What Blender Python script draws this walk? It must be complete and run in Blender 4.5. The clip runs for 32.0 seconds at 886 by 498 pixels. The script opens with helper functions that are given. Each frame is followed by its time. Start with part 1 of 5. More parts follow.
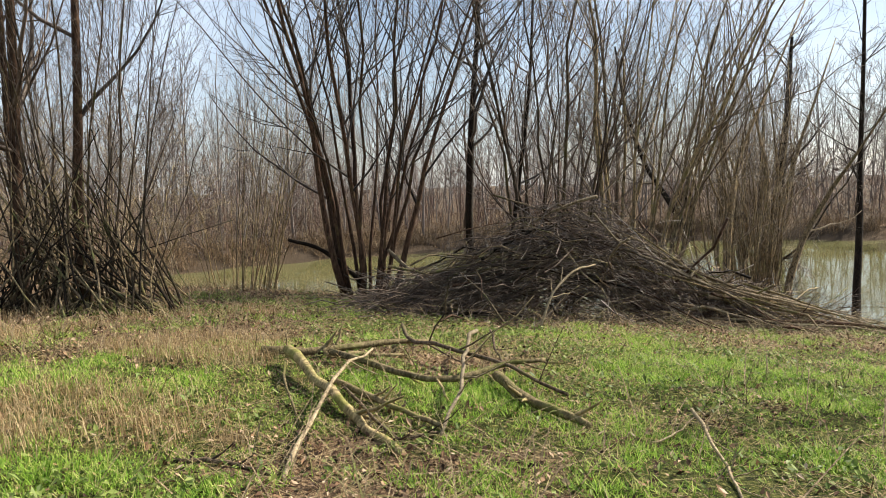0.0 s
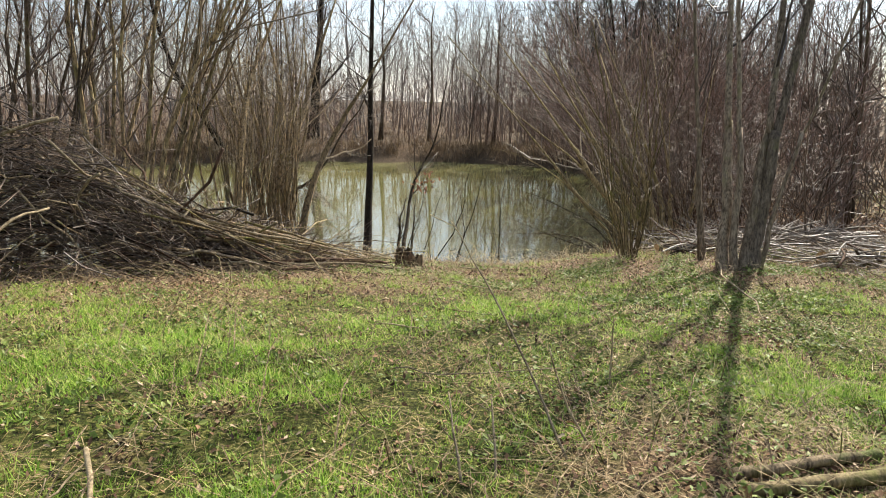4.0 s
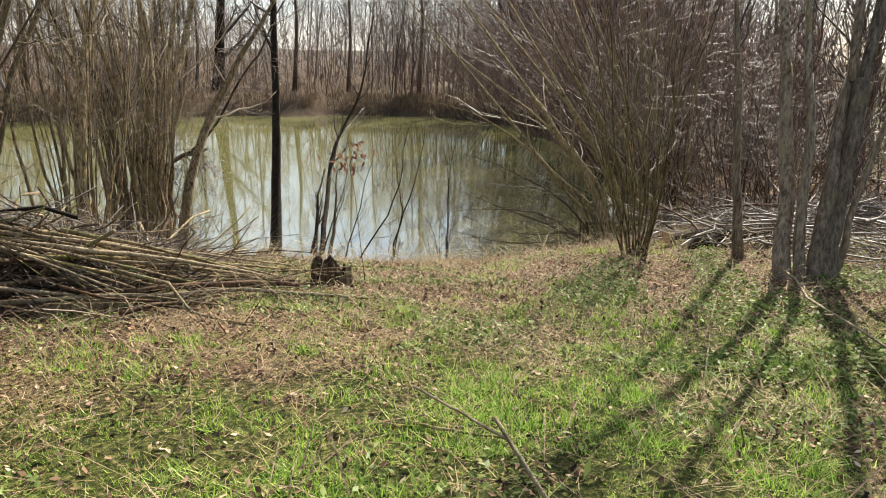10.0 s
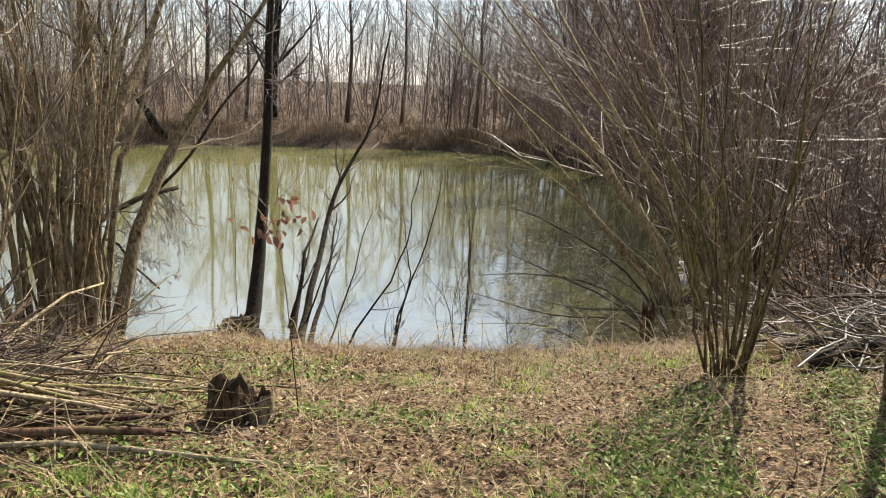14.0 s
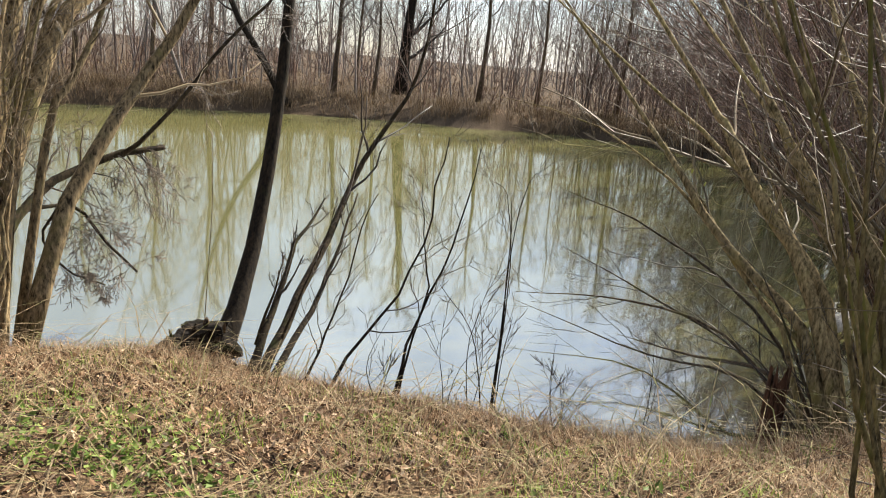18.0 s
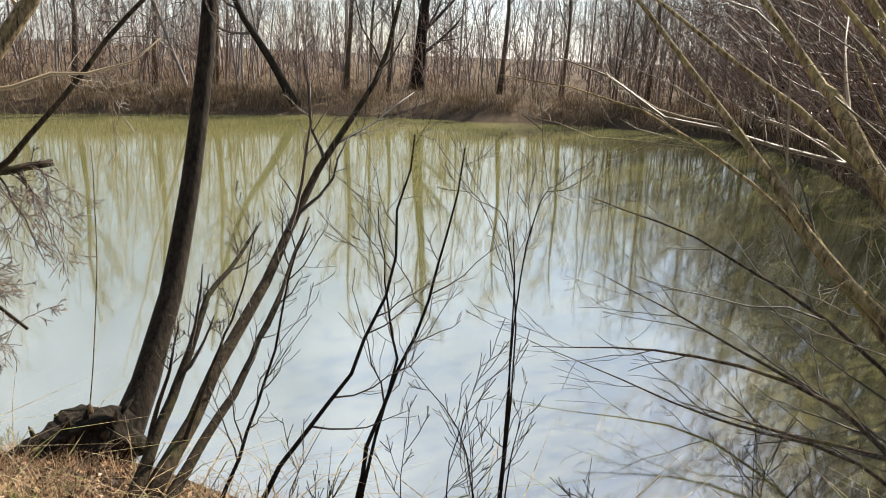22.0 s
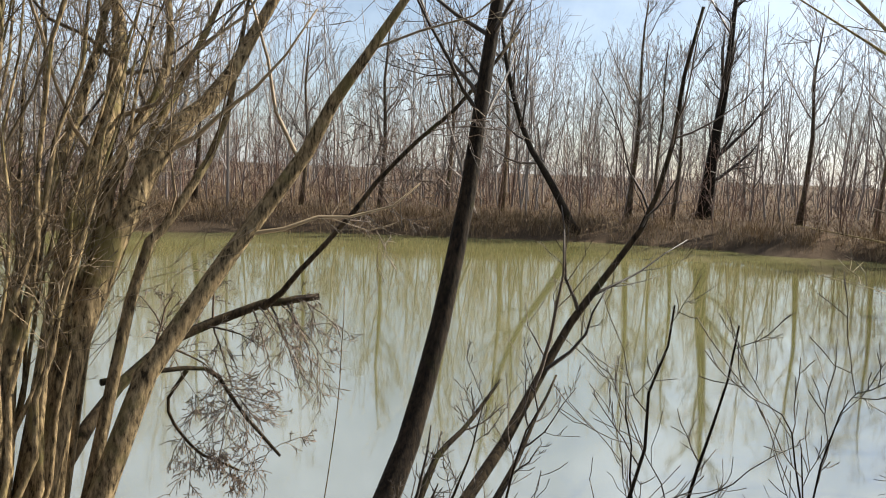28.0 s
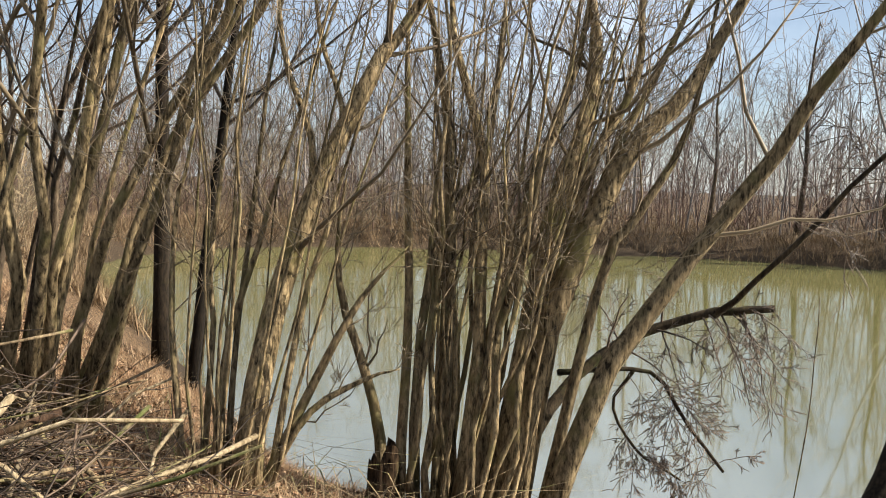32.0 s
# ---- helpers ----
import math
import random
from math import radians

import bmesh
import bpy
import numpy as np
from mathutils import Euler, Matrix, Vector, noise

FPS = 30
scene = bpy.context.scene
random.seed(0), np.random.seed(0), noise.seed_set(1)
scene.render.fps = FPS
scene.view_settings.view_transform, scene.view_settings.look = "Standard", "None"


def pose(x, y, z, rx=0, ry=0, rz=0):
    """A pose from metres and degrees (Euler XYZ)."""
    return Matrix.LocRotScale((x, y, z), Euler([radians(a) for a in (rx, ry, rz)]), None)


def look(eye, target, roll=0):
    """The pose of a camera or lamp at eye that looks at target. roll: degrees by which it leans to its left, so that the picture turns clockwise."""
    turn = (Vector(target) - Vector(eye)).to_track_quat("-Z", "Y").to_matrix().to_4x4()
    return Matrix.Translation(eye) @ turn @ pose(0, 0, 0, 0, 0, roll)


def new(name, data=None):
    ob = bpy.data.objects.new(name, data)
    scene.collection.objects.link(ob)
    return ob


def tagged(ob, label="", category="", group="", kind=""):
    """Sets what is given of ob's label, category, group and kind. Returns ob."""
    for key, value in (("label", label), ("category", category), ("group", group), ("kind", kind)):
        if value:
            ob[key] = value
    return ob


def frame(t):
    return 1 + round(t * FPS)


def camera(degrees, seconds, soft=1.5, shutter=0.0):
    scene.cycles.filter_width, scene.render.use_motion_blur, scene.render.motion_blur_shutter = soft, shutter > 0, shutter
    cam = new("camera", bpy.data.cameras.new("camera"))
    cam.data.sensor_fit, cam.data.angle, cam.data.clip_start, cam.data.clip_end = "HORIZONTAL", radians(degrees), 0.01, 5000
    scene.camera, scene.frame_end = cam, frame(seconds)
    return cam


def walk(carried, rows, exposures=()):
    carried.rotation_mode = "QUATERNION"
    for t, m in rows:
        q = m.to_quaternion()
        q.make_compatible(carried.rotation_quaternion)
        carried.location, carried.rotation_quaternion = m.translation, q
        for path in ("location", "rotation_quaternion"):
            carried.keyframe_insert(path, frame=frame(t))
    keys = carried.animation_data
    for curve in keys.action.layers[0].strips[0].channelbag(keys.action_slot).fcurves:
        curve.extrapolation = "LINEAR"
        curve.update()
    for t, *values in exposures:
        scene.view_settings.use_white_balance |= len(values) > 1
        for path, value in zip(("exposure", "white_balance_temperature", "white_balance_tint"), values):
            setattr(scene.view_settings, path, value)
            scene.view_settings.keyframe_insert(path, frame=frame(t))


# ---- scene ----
cam = camera(61.0, 32.0, soft=1.0)

PATH = [
    (0, (0.025, 0.358, 3.775), (0.045, 2.351, 3.608), -1.7),
    (0.5, (0.085, 0.481, 3.797), (0.479, 2.436, 3.636), -2.4),
    (1, (0.166, 0.592, 3.778), (0.758, 2.493, 3.594), -3.1),
    (1.5, (0.351, 0.685, 3.77), (1.024, 2.552, 3.523), -2.5),
    (2, (0.497, 0.781, 3.801), (1.197, 2.631, 3.506), -1.4),
    (2.5, (0.606, 1.023, 3.796), (1.451, 2.808, 3.483), 0.5),
    (3, (0.723, 1.233, 3.808), (1.731, 2.928, 3.473), 0.7),
    (3.5, (0.984, 1.427, 3.83), (2.06, 3.074, 3.468), 1.2),
    (5.5, (1.765, 2.272, 3.85), (2.882, 3.868, 3.395), 1.4),
    (6, (2.001, 2.488, 3.841), (3.144, 4.065, 3.386), 3.5),
    (6.5, (2.133, 2.738, 3.846), (3.319, 4.29, 3.414), 1.7),
    (7, (2.265, 2.981, 3.865), (3.491, 4.518, 3.501), 0.4),
    (7.5, (2.445, 3.197, 3.853), (3.639, 4.771, 3.544), 1.4),
    (8, (2.595, 3.473, 3.784), (3.749, 5.074, 3.46), 1.7),
    (8.5, (2.696, 3.818, 3.788), (3.849, 5.409, 3.417), 0.4),
    (9, (2.83, 4.086, 3.751), (4.003, 5.651, 3.334), 0.0),
    (9.5, (2.987, 4.372, 3.749), (4.167, 5.915, 3.277), 0.7),
    (10, (3.053, 4.667, 3.692), (4.298, 6.147, 3.183), 1.2),
    (10.5, (3.157, 4.963, 3.672), (4.525, 6.317, 3.128), 2.4),
    (11, (3.381, 5.233, 3.64), (4.802, 6.545, 3.132), 4.2),
    (11.5, (3.61, 5.506, 3.651), (5.009, 6.857, 3.186), 4.9),
    (12, (3.863, 5.747, 3.677), (5.228, 7.139, 3.23), 4.4),
    (12.5, (4.16, 5.962, 3.696), (5.447, 7.438, 3.292), 2.7),
    (13, (4.518, 6.163, 3.633), (5.692, 7.734, 3.245), 2.1),
    (13.5, (4.86, 6.334, 3.576), (6.009, 7.917, 3.159), 2.0),
    (15.5, (6.267, 7.096, 3.364), (7.306, 8.752, 2.941), 5.6),
    (16, (6.521, 7.3, 3.287), (7.532, 8.975, 2.872), 6.0),
    (16.5, (6.893, 7.518, 3.289), (7.827, 9.24, 2.887), 4.9),
    (17, (7.141, 7.762, 3.227), (8.061, 9.487, 2.804), 5.1),
    (17.5, (7.35, 8.025, 3.22), (8.218, 9.77, 2.771), 5.3),
    (18, (7.616, 8.311, 3.164), (8.417, 10.078, 2.68), 4.9),
    (18.5, (7.822, 8.555, 3.131), (8.556, 10.335, 2.592), 4.0),
    (19, (8.027, 8.86, 3.101), (8.721, 10.653, 2.55), 3.3),
    (19.5, (8.204, 9.099, 3.079), (8.93, 10.88, 2.533), 3.7),
    (20, (8.455, 9.394, 3.081), (9.203, 11.167, 2.535), 5.7),
    (20.5, (8.538, 9.613, 3.028), (9.276, 11.394, 2.496), 6.4),
    (21, (8.635, 9.883, 3.011), (9.325, 11.689, 2.499), 4.5),
    (21.5, (8.68, 10.047, 3.014), (9.352, 11.866, 2.523), 3.2),
    (22, (8.831, 10.219, 2.971), (9.557, 12.015, 2.472), 2.4),
    (22.5, (8.986, 10.426, 2.942), (9.93, 12.115, 2.436), 2.0),
    (23, (9.11, 10.577, 2.92), (10.358, 12.052, 2.406), 3.0),
    (23.5, (9.203, 10.739, 2.905), (10.688, 11.981, 2.404), 2.9),
    (24, (9.246, 10.846, 2.88), (10.817, 11.969, 2.36), 1.3),
    (24.5, (9.323, 10.852, 2.867), (10.911, 11.932, 2.306), 1.4),
    (25, (9.372, 10.867, 2.889), (10.838, 12.112, 2.343), 2.1),
    (25.5, (9.336, 10.855, 2.895), (10.579, 12.348, 2.42), 1.5),
    (26, (9.304, 10.836, 2.91), (10.273, 12.541, 2.515), 0.8),
    (26.5, (9.269, 10.813, 2.94), (9.947, 12.667, 2.618), 1.0),
    (28.5, (9.062, 10.7, 3.136), (8.899, 12.685, 2.95), 2.3),
    (29, (9.002, 10.659, 3.092), (8.66, 12.623, 2.939), 1.8),
    (29.5, (8.953, 10.674, 3.076), (8.432, 12.602, 2.953), 1.2),
    (30, (8.9, 10.661, 3.047), (8.213, 12.536, 2.937), 1.0),
    (30.5, (8.835, 10.608, 2.984), (7.991, 12.418, 2.873), 1.0),
    (31, (8.764, 10.585, 2.904), (7.802, 12.334, 2.785), 0.8),
    (31.5, (8.67, 10.537, 2.91), (7.617, 12.229, 2.748), 1.5),
    (32, (8.699, 10.557, 2.907), (7.731, 12.299, 2.733), 1.9),
]
walk(cam, [(t, look(eye, target, roll)) for t, eye, target, roll in PATH], exposures=[(0, 1.1), (3, 1.28), (6, 1.35), (12, 1.38), (16, 1.38), (20, 1.4), (23, 1.42), (25, 1.5), (26, 1.4), (28, 1.15), (29.5, 1.12), (32, 1.15)])

# ---- light ----
SUN_AZ, SUN_EL = radians(63.5), radians(39)
SUN_DIR = Vector((math.sin(SUN_AZ) * math.cos(SUN_EL), math.cos(SUN_AZ) * math.cos(SUN_EL), math.sin(SUN_EL)))
world = bpy.data.worlds.new("world")
scene.world = world
world.use_nodes = True
wn = world.node_tree.nodes
sky = wn.new("ShaderNodeTexSky")
sky.sky_type, sky.sun_disc = "NISHITA", False
sky.sun_elevation, sky.sun_rotation = SUN_EL, SUN_AZ
sky.air_density, sky.dust_density, sky.ozone_density = 1.0, 0.7, 1.2
# thin high cloud drifting over the blue
veil_at, veil, veil_ramp, veil_mix = wn.new("ShaderNodeTexCoord"), wn.new("ShaderNodeTexNoise"), wn.new("ShaderNodeValToRGB"), wn.new("ShaderNodeMix")
veil.inputs["Scale"].default_value, veil.inputs["Detail"].default_value, veil.inputs["Roughness"].default_value = 2.6, 7.0, 0.6
veil_ramp.color_ramp.elements[0].position, veil_ramp.color_ramp.elements[1].position = 0.4, 0.75
veil_ramp.color_ramp.elements[0].color = (0.18, 0.18, 0.18, 1)
veil_ramp.color_ramp.elements[1].color = (0.8, 0.8, 0.8, 1)
veil_mix.data_type = "RGBA"
veil_mix.inputs[7].default_value = (11.3, 12.6, 14.4, 1)
wl = world.node_tree.links
wl.new(veil_at.outputs["Generated"], veil.inputs["Vector"])
wl.new(veil.outputs["Fac"], veil_ramp.inputs["Fac"])
veil_up, veil_rise, veil_amount = wn.new("ShaderNodeSeparateXYZ"), wn.new("ShaderNodeMapRange"), wn.new("ShaderNodeMath")
veil_rise.inputs["From Min"].default_value, veil_rise.inputs["From Max"].default_value, veil_rise.inputs["To Min"].default_value = 0.1, 0.5, 0.7
veil_amount.operation = "MULTIPLY"
wl.new(veil_at.outputs["Generated"], veil_up.inputs[0])
wl.new(veil_up.outputs["Z"], veil_rise.inputs["Value"])
wl.new(veil_ramp.outputs["Color"], veil_amount.inputs[0])
wl.new(veil_rise.outputs[0], veil_amount.inputs[1])
wl.new(veil_amount.outputs[0], veil_mix.inputs[0])
wl.new(sky.outputs["Color"], veil_mix.inputs[6])
wl.new(veil_mix.outputs[2], wn["Background"].inputs["Color"])
wn["Background"].inputs["Strength"].default_value = 0.053
sun = new("sun", bpy.data.lights.new("sun", "SUN"))
sun.data.energy, sun.data.angle, sun.data.color = 5.0, radians(0.6), (1.0, 0.93, 0.8)
sun.matrix_world = look((0, 0, 30), Vector((0, 0, 30)) - SUN_DIR)

# ---- materials ----


def material(name, build):
    m = bpy.data.materials.new(name)
    m.use_nodes = True
    nt = m.node_tree
    build(nt, nt.nodes, nt.links, nt.nodes["Principled BSDF"])
    return m


def noise_node(nodes, links, scale, detail=6.0, rough=0.6, coords="Object", stretch=(1, 1, 1)):
    tc, mp, nz = nodes.new("ShaderNodeTexCoord"), nodes.new("ShaderNodeMapping"), nodes.new("ShaderNodeTexNoise")
    mp.inputs["Scale"].default_value = stretch
    nz.inputs["Scale"].default_value, nz.inputs["Detail"].default_value, nz.inputs["Roughness"].default_value = scale, detail, rough
    links.new(tc.outputs[coords], mp.inputs["Vector"])
    links.new(mp.outputs["Vector"], nz.inputs["Vector"])
    return nz.outputs["Fac"]


def ramp(nodes, links, fac, stops):
    r = nodes.new("ShaderNodeValToRGB")
    e = r.color_ramp.elements
    while len(e) < len(stops):
        e.new(0.5)
    for el, (p, c) in zip(e, stops):
        el.position, el.color = p, (*c, 1)
    links.new(fac, r.inputs["Fac"])
    return r.outputs["Color"]


def mixed(nodes, links, fac, a, b, mode="MIX"):
    m = nodes.new("ShaderNodeMix")
    m.data_type, m.blend_type = "RGBA", mode
    for sock, v in ((m.inputs[0], fac), (m.inputs[6], a), (m.inputs[7], b)):
        if hasattr(v, "links"):
            links.new(v, sock)
        elif isinstance(v, tuple):
            sock.default_value = (*v, 1)
        else:
            sock.default_value = v
    return m.outputs[2]


def bumped(nodes, links, fac, bsdf, strength, distance):
    b = nodes.new("ShaderNodeBump")
    b.inputs["Strength"].default_value, b.inputs["Distance"].default_value = strength, distance
    links.new(fac, b.inputs["Height"])
    links.new(b.outputs["Normal"], bsdf.inputs["Normal"])


def bark(name, dark, light, moss=None, moss_at=0.6, scale=9.0, rough=0.85):
    def build(nt, nodes, links, bsdf):
        grain = noise_node(nodes, links, scale * 4, 5, 0.7, stretch=(1, 1, 0.25))
        big = noise_node(nodes, links, scale * 0.35, 4)
        col = ramp(nodes, links, grain, [(0.36, dark), (0.64, light)])
        if moss:
            col = mixed(nodes, links, ramp(nodes, links, big, [(moss_at - 0.08, (0, 0, 0)), (moss_at + 0.08, (1, 1, 1))]), col, moss)
        blotch = noise_node(nodes, links, scale * 1.3, 5, 0.65, stretch=(1, 1, 0.3))
        col = mixed(nodes, links, 1.0, col, ramp(nodes, links, blotch, [(0.34, (0.6, 0.58, 0.56)), (0.62, (1, 1, 1))]), "MULTIPLY")
        info = nodes.new("ShaderNodeObjectInfo")
        tone = ramp(nodes, links, info.outputs["Random"], [(0, (0.6, 0.59, 0.58)), (1, (1.3, 1.24, 1.14))])
        col = mixed(nodes, links, 1.0, col, tone, "MULTIPLY")
        links.new(col, bsdf.inputs["Base Color"])
        bsdf.inputs["Roughness"].default_value = rough
        bsdf.inputs["Specular IOR Level"].default_value = 0.12
        bumped(nodes, links, grain, bsdf, 0.8, 0.015)
    return material(name, build)


def twig_mat(name, dark, light, rough=0.55):
    def build(nt, nodes, links, bsdf):
        geo = nodes.new("ShaderNodeNewGeometry")
        # the palest random twigs carry sunlit highlights in their colour
        col = ramp(nodes, links, geo.outputs["Random Per Island"], [(0.0, dark), (0.6, tuple(0.5 * (a + b) for a, b in zip(dark, light))), (0.82, light), (1.0, tuple(min(1.3 * c, 0.42) for c in light))])
        grain = noise_node(nodes, links, 40, 3)
        col = mixed(nodes, links, 0.3, col, ramp(nodes, links, grain, [(0.3, dark), (0.7, light)]))
        links.new(col, bsdf.inputs["Base Color"])
        bsdf.inputs["Roughness"].default_value = rough
        bsdf.inputs["Specular IOR Level"].default_value = 0.35
    return material(name, build)


def blade_mat(name, stops, rough=0.6, glow=0.25):
    def build(nt, nodes, links, bsdf):
        geo = nodes.new("ShaderNodeNewGeometry")
        col = ramp(nodes, links, geo.outputs["Random Per Island"], stops)
        links.new(col, bsdf.inputs["Base Color"])
        bsdf.inputs["Roughness"].default_value = rough
        bsdf.inputs["Specular IOR Level"].default_value = 0.15
        tr = nodes.new("ShaderNodeBsdfTranslucent")
        links.new(col, tr.inputs["Color"])
        mx = nodes.new("ShaderNodeMixShader")
        mx.inputs["Fac"].default_value = glow
        links.new(bsdf.outputs[0], mx.inputs[1])
        links.new(tr.outputs[0], mx.inputs[2])
        links.new(mx.outputs[0], nodes["Material Output"].inputs["Surface"])
    return material(name, build)


BARK_GREY = bark("bark_grey_brown", (0.03, 0.022, 0.016), (0.17, 0.13, 0.092), (0.11, 0.1, 0.042), 0.62)
BARK_TRUNK = bark("bark_grey_trunk", (0.07, 0.056, 0.044), (0.27, 0.225, 0.175), (0.17, 0.16, 0.09), 0.64)
BARK_OLIVE = bark("bark_olive", (0.03, 0.023, 0.013), (0.45, 0.35, 0.21), (0.21, 0.185, 0.085), 0.6)
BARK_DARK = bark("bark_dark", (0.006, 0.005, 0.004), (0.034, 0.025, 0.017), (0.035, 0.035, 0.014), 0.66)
BARK_RED = bark("bark_red_brown", (0.03, 0.018, 0.012), (0.14, 0.085, 0.056), (0.13, 0.1, 0.05), 0.64)
BARK_BROWN = bark("bark_olive_brown", (0.03, 0.024, 0.013), (0.23, 0.18, 0.095), (0.12, 0.115, 0.034), 0.58)
BARK_WILLOW = bark("bark_willow", (0.055, 0.043, 0.02), (0.42, 0.325, 0.18), (0.25, 0.21, 0.08), 0.6)
BARK_MOSSY = bark("bark_mossy", (0.014, 0.011, 0.008), (0.08, 0.06, 0.036), (0.06, 0.066, 0.022), 0.66)
WOOD_DEAD = bark("dead_wood", (0.06, 0.045, 0.03), (0.36, 0.28, 0.18), (0.13, 0.15, 0.05), 0.58)
WOOD_PALE = bark("pale_dead_wood", (0.17, 0.135, 0.085), (0.46, 0.38, 0.26), None)
WOOD_LIMB = bark("mossy_limb_wood", (0.11, 0.085, 0.045), (0.46, 0.37, 0.2), (0.2, 0.2, 0.06), 0.56)
WOOD_ROT = bark("rotten_wood", (0.016, 0.011, 0.008), (0.13, 0.085, 0.05), (0.05, 0.06, 0.018), 0.6)
WOOD_RUST = bark("red_rotten_wood", (0.032, 0.015, 0.01), (0.16, 0.082, 0.05), None)
WOOD_WHITE = bark("bleached_wood", (0.42, 0.39, 0.34), (0.78, 0.75, 0.7), None)
WOOD_CUT = bark("cut_wood", (0.36, 0.24, 0.12), (0.58, 0.42, 0.25), None)
TWIG_BROWN = twig_mat("twigs_brown", (0.016, 0.011, 0.008), (0.15, 0.103, 0.07))
TWIG_RED = twig_mat("twigs_red_brown", (0.04, 0.021, 0.015), (0.2, 0.12, 0.085))
TWIG_TAN = twig_mat("twigs_tan", (0.055, 0.04, 0.023), (0.36, 0.27, 0.16))
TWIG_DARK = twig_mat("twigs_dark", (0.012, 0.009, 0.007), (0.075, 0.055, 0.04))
TWIG_GREY = twig_mat("twigs_grey", (0.07, 0.055, 0.045), (0.3, 0.25, 0.2))
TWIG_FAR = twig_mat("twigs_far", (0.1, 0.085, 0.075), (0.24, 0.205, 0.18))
TWIG_OLIVE = twig_mat("twigs_olive_brown", (0.03, 0.022, 0.013), (0.25, 0.185, 0.11))
# pale and greyed: the haze of distance is put into this twig colour
TWIG_HAZE = twig_mat("twigs_haze_tint", (0.13, 0.11, 0.1), (0.24, 0.21, 0.195))
GRASS = blade_mat("grass_green", [(0.0, (0.05, 0.1, 0.01)), (0.3, (0.17, 0.32, 0.035)), (0.75, (0.4, 0.57, 0.09)), (1.0, (0.66, 0.6, 0.25))], glow=0.45)
STRAW = blade_mat("dry_grass", [(0.0, (0.2, 0.13, 0.06)), (0.5, (0.4, 0.28, 0.14)), (1.0, (0.55, 0.43, 0.25))], glow=0.25)
STRAW_RED = blade_mat("russet_dry_grass", [(0.0, (0.07, 0.038, 0.02)), (0.5, (0.33, 0.195, 0.105)), (1.0, (0.68, 0.5, 0.32))], glow=0.3)
REED = blade_mat("dry_reed", [(0.0, (0.05, 0.032, 0.018)), (0.6, (0.19, 0.125, 0.07)), (1.0, (0.4, 0.29, 0.17))], glow=0.1)
LEAVES = blade_mat("dead_leaves", [(0.0, (0.016, 0.01, 0.006)), (0.45, (0.11, 0.06, 0.034)), (0.8, (0.36, 0.215, 0.12)), (1.0, (0.55, 0.42, 0.29))], rough=0.75, glow=0.12)
HERB = blade_mat("herb_leaves", [(0.0, (0.06, 0.095, 0.016)), (0.6, (0.16, 0.22, 0.045)), (1.0, (0.3, 0.34, 0.1))], rough=0.5, glow=0.3)
RUST_LEAF = blade_mat("rust_leaves", [(0.0, (0.07, 0.03, 0.02)), (1.0, (0.27, 0.14, 0.09))], rough=0.6, glow=0.35)
CATKIN = blade_mat("yellow_catkins", [(0.0, (0.3, 0.28, 0.05)), (1.0, (0.5, 0.48, 0.12))], glow=0.2)


def ground_build(nt, nodes, links, bsdf):
    att = nodes.new("ShaderNodeAttribute")
    att.attribute_name = "litter"
    fine = noise_node(nodes, links, 26, 8, 0.72)
    mid = noise_node(nodes, links, 3.2, 6, 0.65)
    big = noise_node(nodes, links, 0.55, 4, 0.6)
    # dark ends of both ramps put shade between blades and leaves into the colour
    soil = ramp(nodes, links, fine, [(0.38, (0.016, 0.011, 0.007)), (0.52, (0.15, 0.095, 0.055)), (0.66, (0.42, 0.29, 0.17))])
    green = ramp(nodes, links, fine, [(0.38, (0.014, 0.016, 0.005)), (0.52, (0.065, 0.075, 0.016)), (0.68, (0.3, 0.27, 0.09))])
    m1 = nodes.new("ShaderNodeMath")
    m1.operation = "ADD"
    links.new(att.outputs["Fac"], m1.inputs[0])
    m2 = nodes.new("ShaderNodeMath")
    m2.operation = "MULTIPLY_ADD"
    m2.inputs[1].default_value, m2.inputs[2].default_value = 0.9, -0.45
    links.new(mid, m2.inputs[0])
    links.new(m2.outputs[0], m1.inputs[1])
    m3 = nodes.new("ShaderNodeMath")
    m3.operation = "MULTIPLY_ADD"
    m3.inputs[1].default_value = 0.5
    links.new(big, m3.inputs[0])
    links.new(m1.outputs[0], m3.inputs[2])
    fac = ramp(nodes, links, m3.outputs[0], [(0.42, (0, 0, 0)), (0.78, (1, 1, 1))])
    wet_and_dark = nodes.new("ShaderNodeAttribute")
    wet_and_dark.attribute_name = "mud_and_dark_soil"
    mud_and_dark_soil = ramp(nodes, links, fine, [(0.3, (0.018, 0.014, 0.01)), (0.75, (0.075, 0.055, 0.038))])
    links.new(mixed(nodes, links, wet_and_dark.outputs["Fac"], mixed(nodes, links, fac, green, soil), mud_and_dark_soil), bsdf.inputs["Base Color"])
    field = nodes.new("ShaderNodeAttribute")
    field.attribute_name = "field"
    sward = ramp(nodes, links, fine, [(0.32, (0.05, 0.06, 0.02)), (0.7, (0.16, 0.165, 0.07))])
    links.new(mixed(nodes, links, field.outputs["Fac"], bsdf.inputs["Base Color"].links[0].from_socket, sward), bsdf.inputs["Base Color"])
    bsdf.inputs["Roughness"].default_value = 0.95
    bsdf.inputs["Specular IOR Level"].default_value = 0.1
    bumped(nodes, links, fine, bsdf, 1.0, 0.05)


GROUND = material("meadow_soil", ground_build)


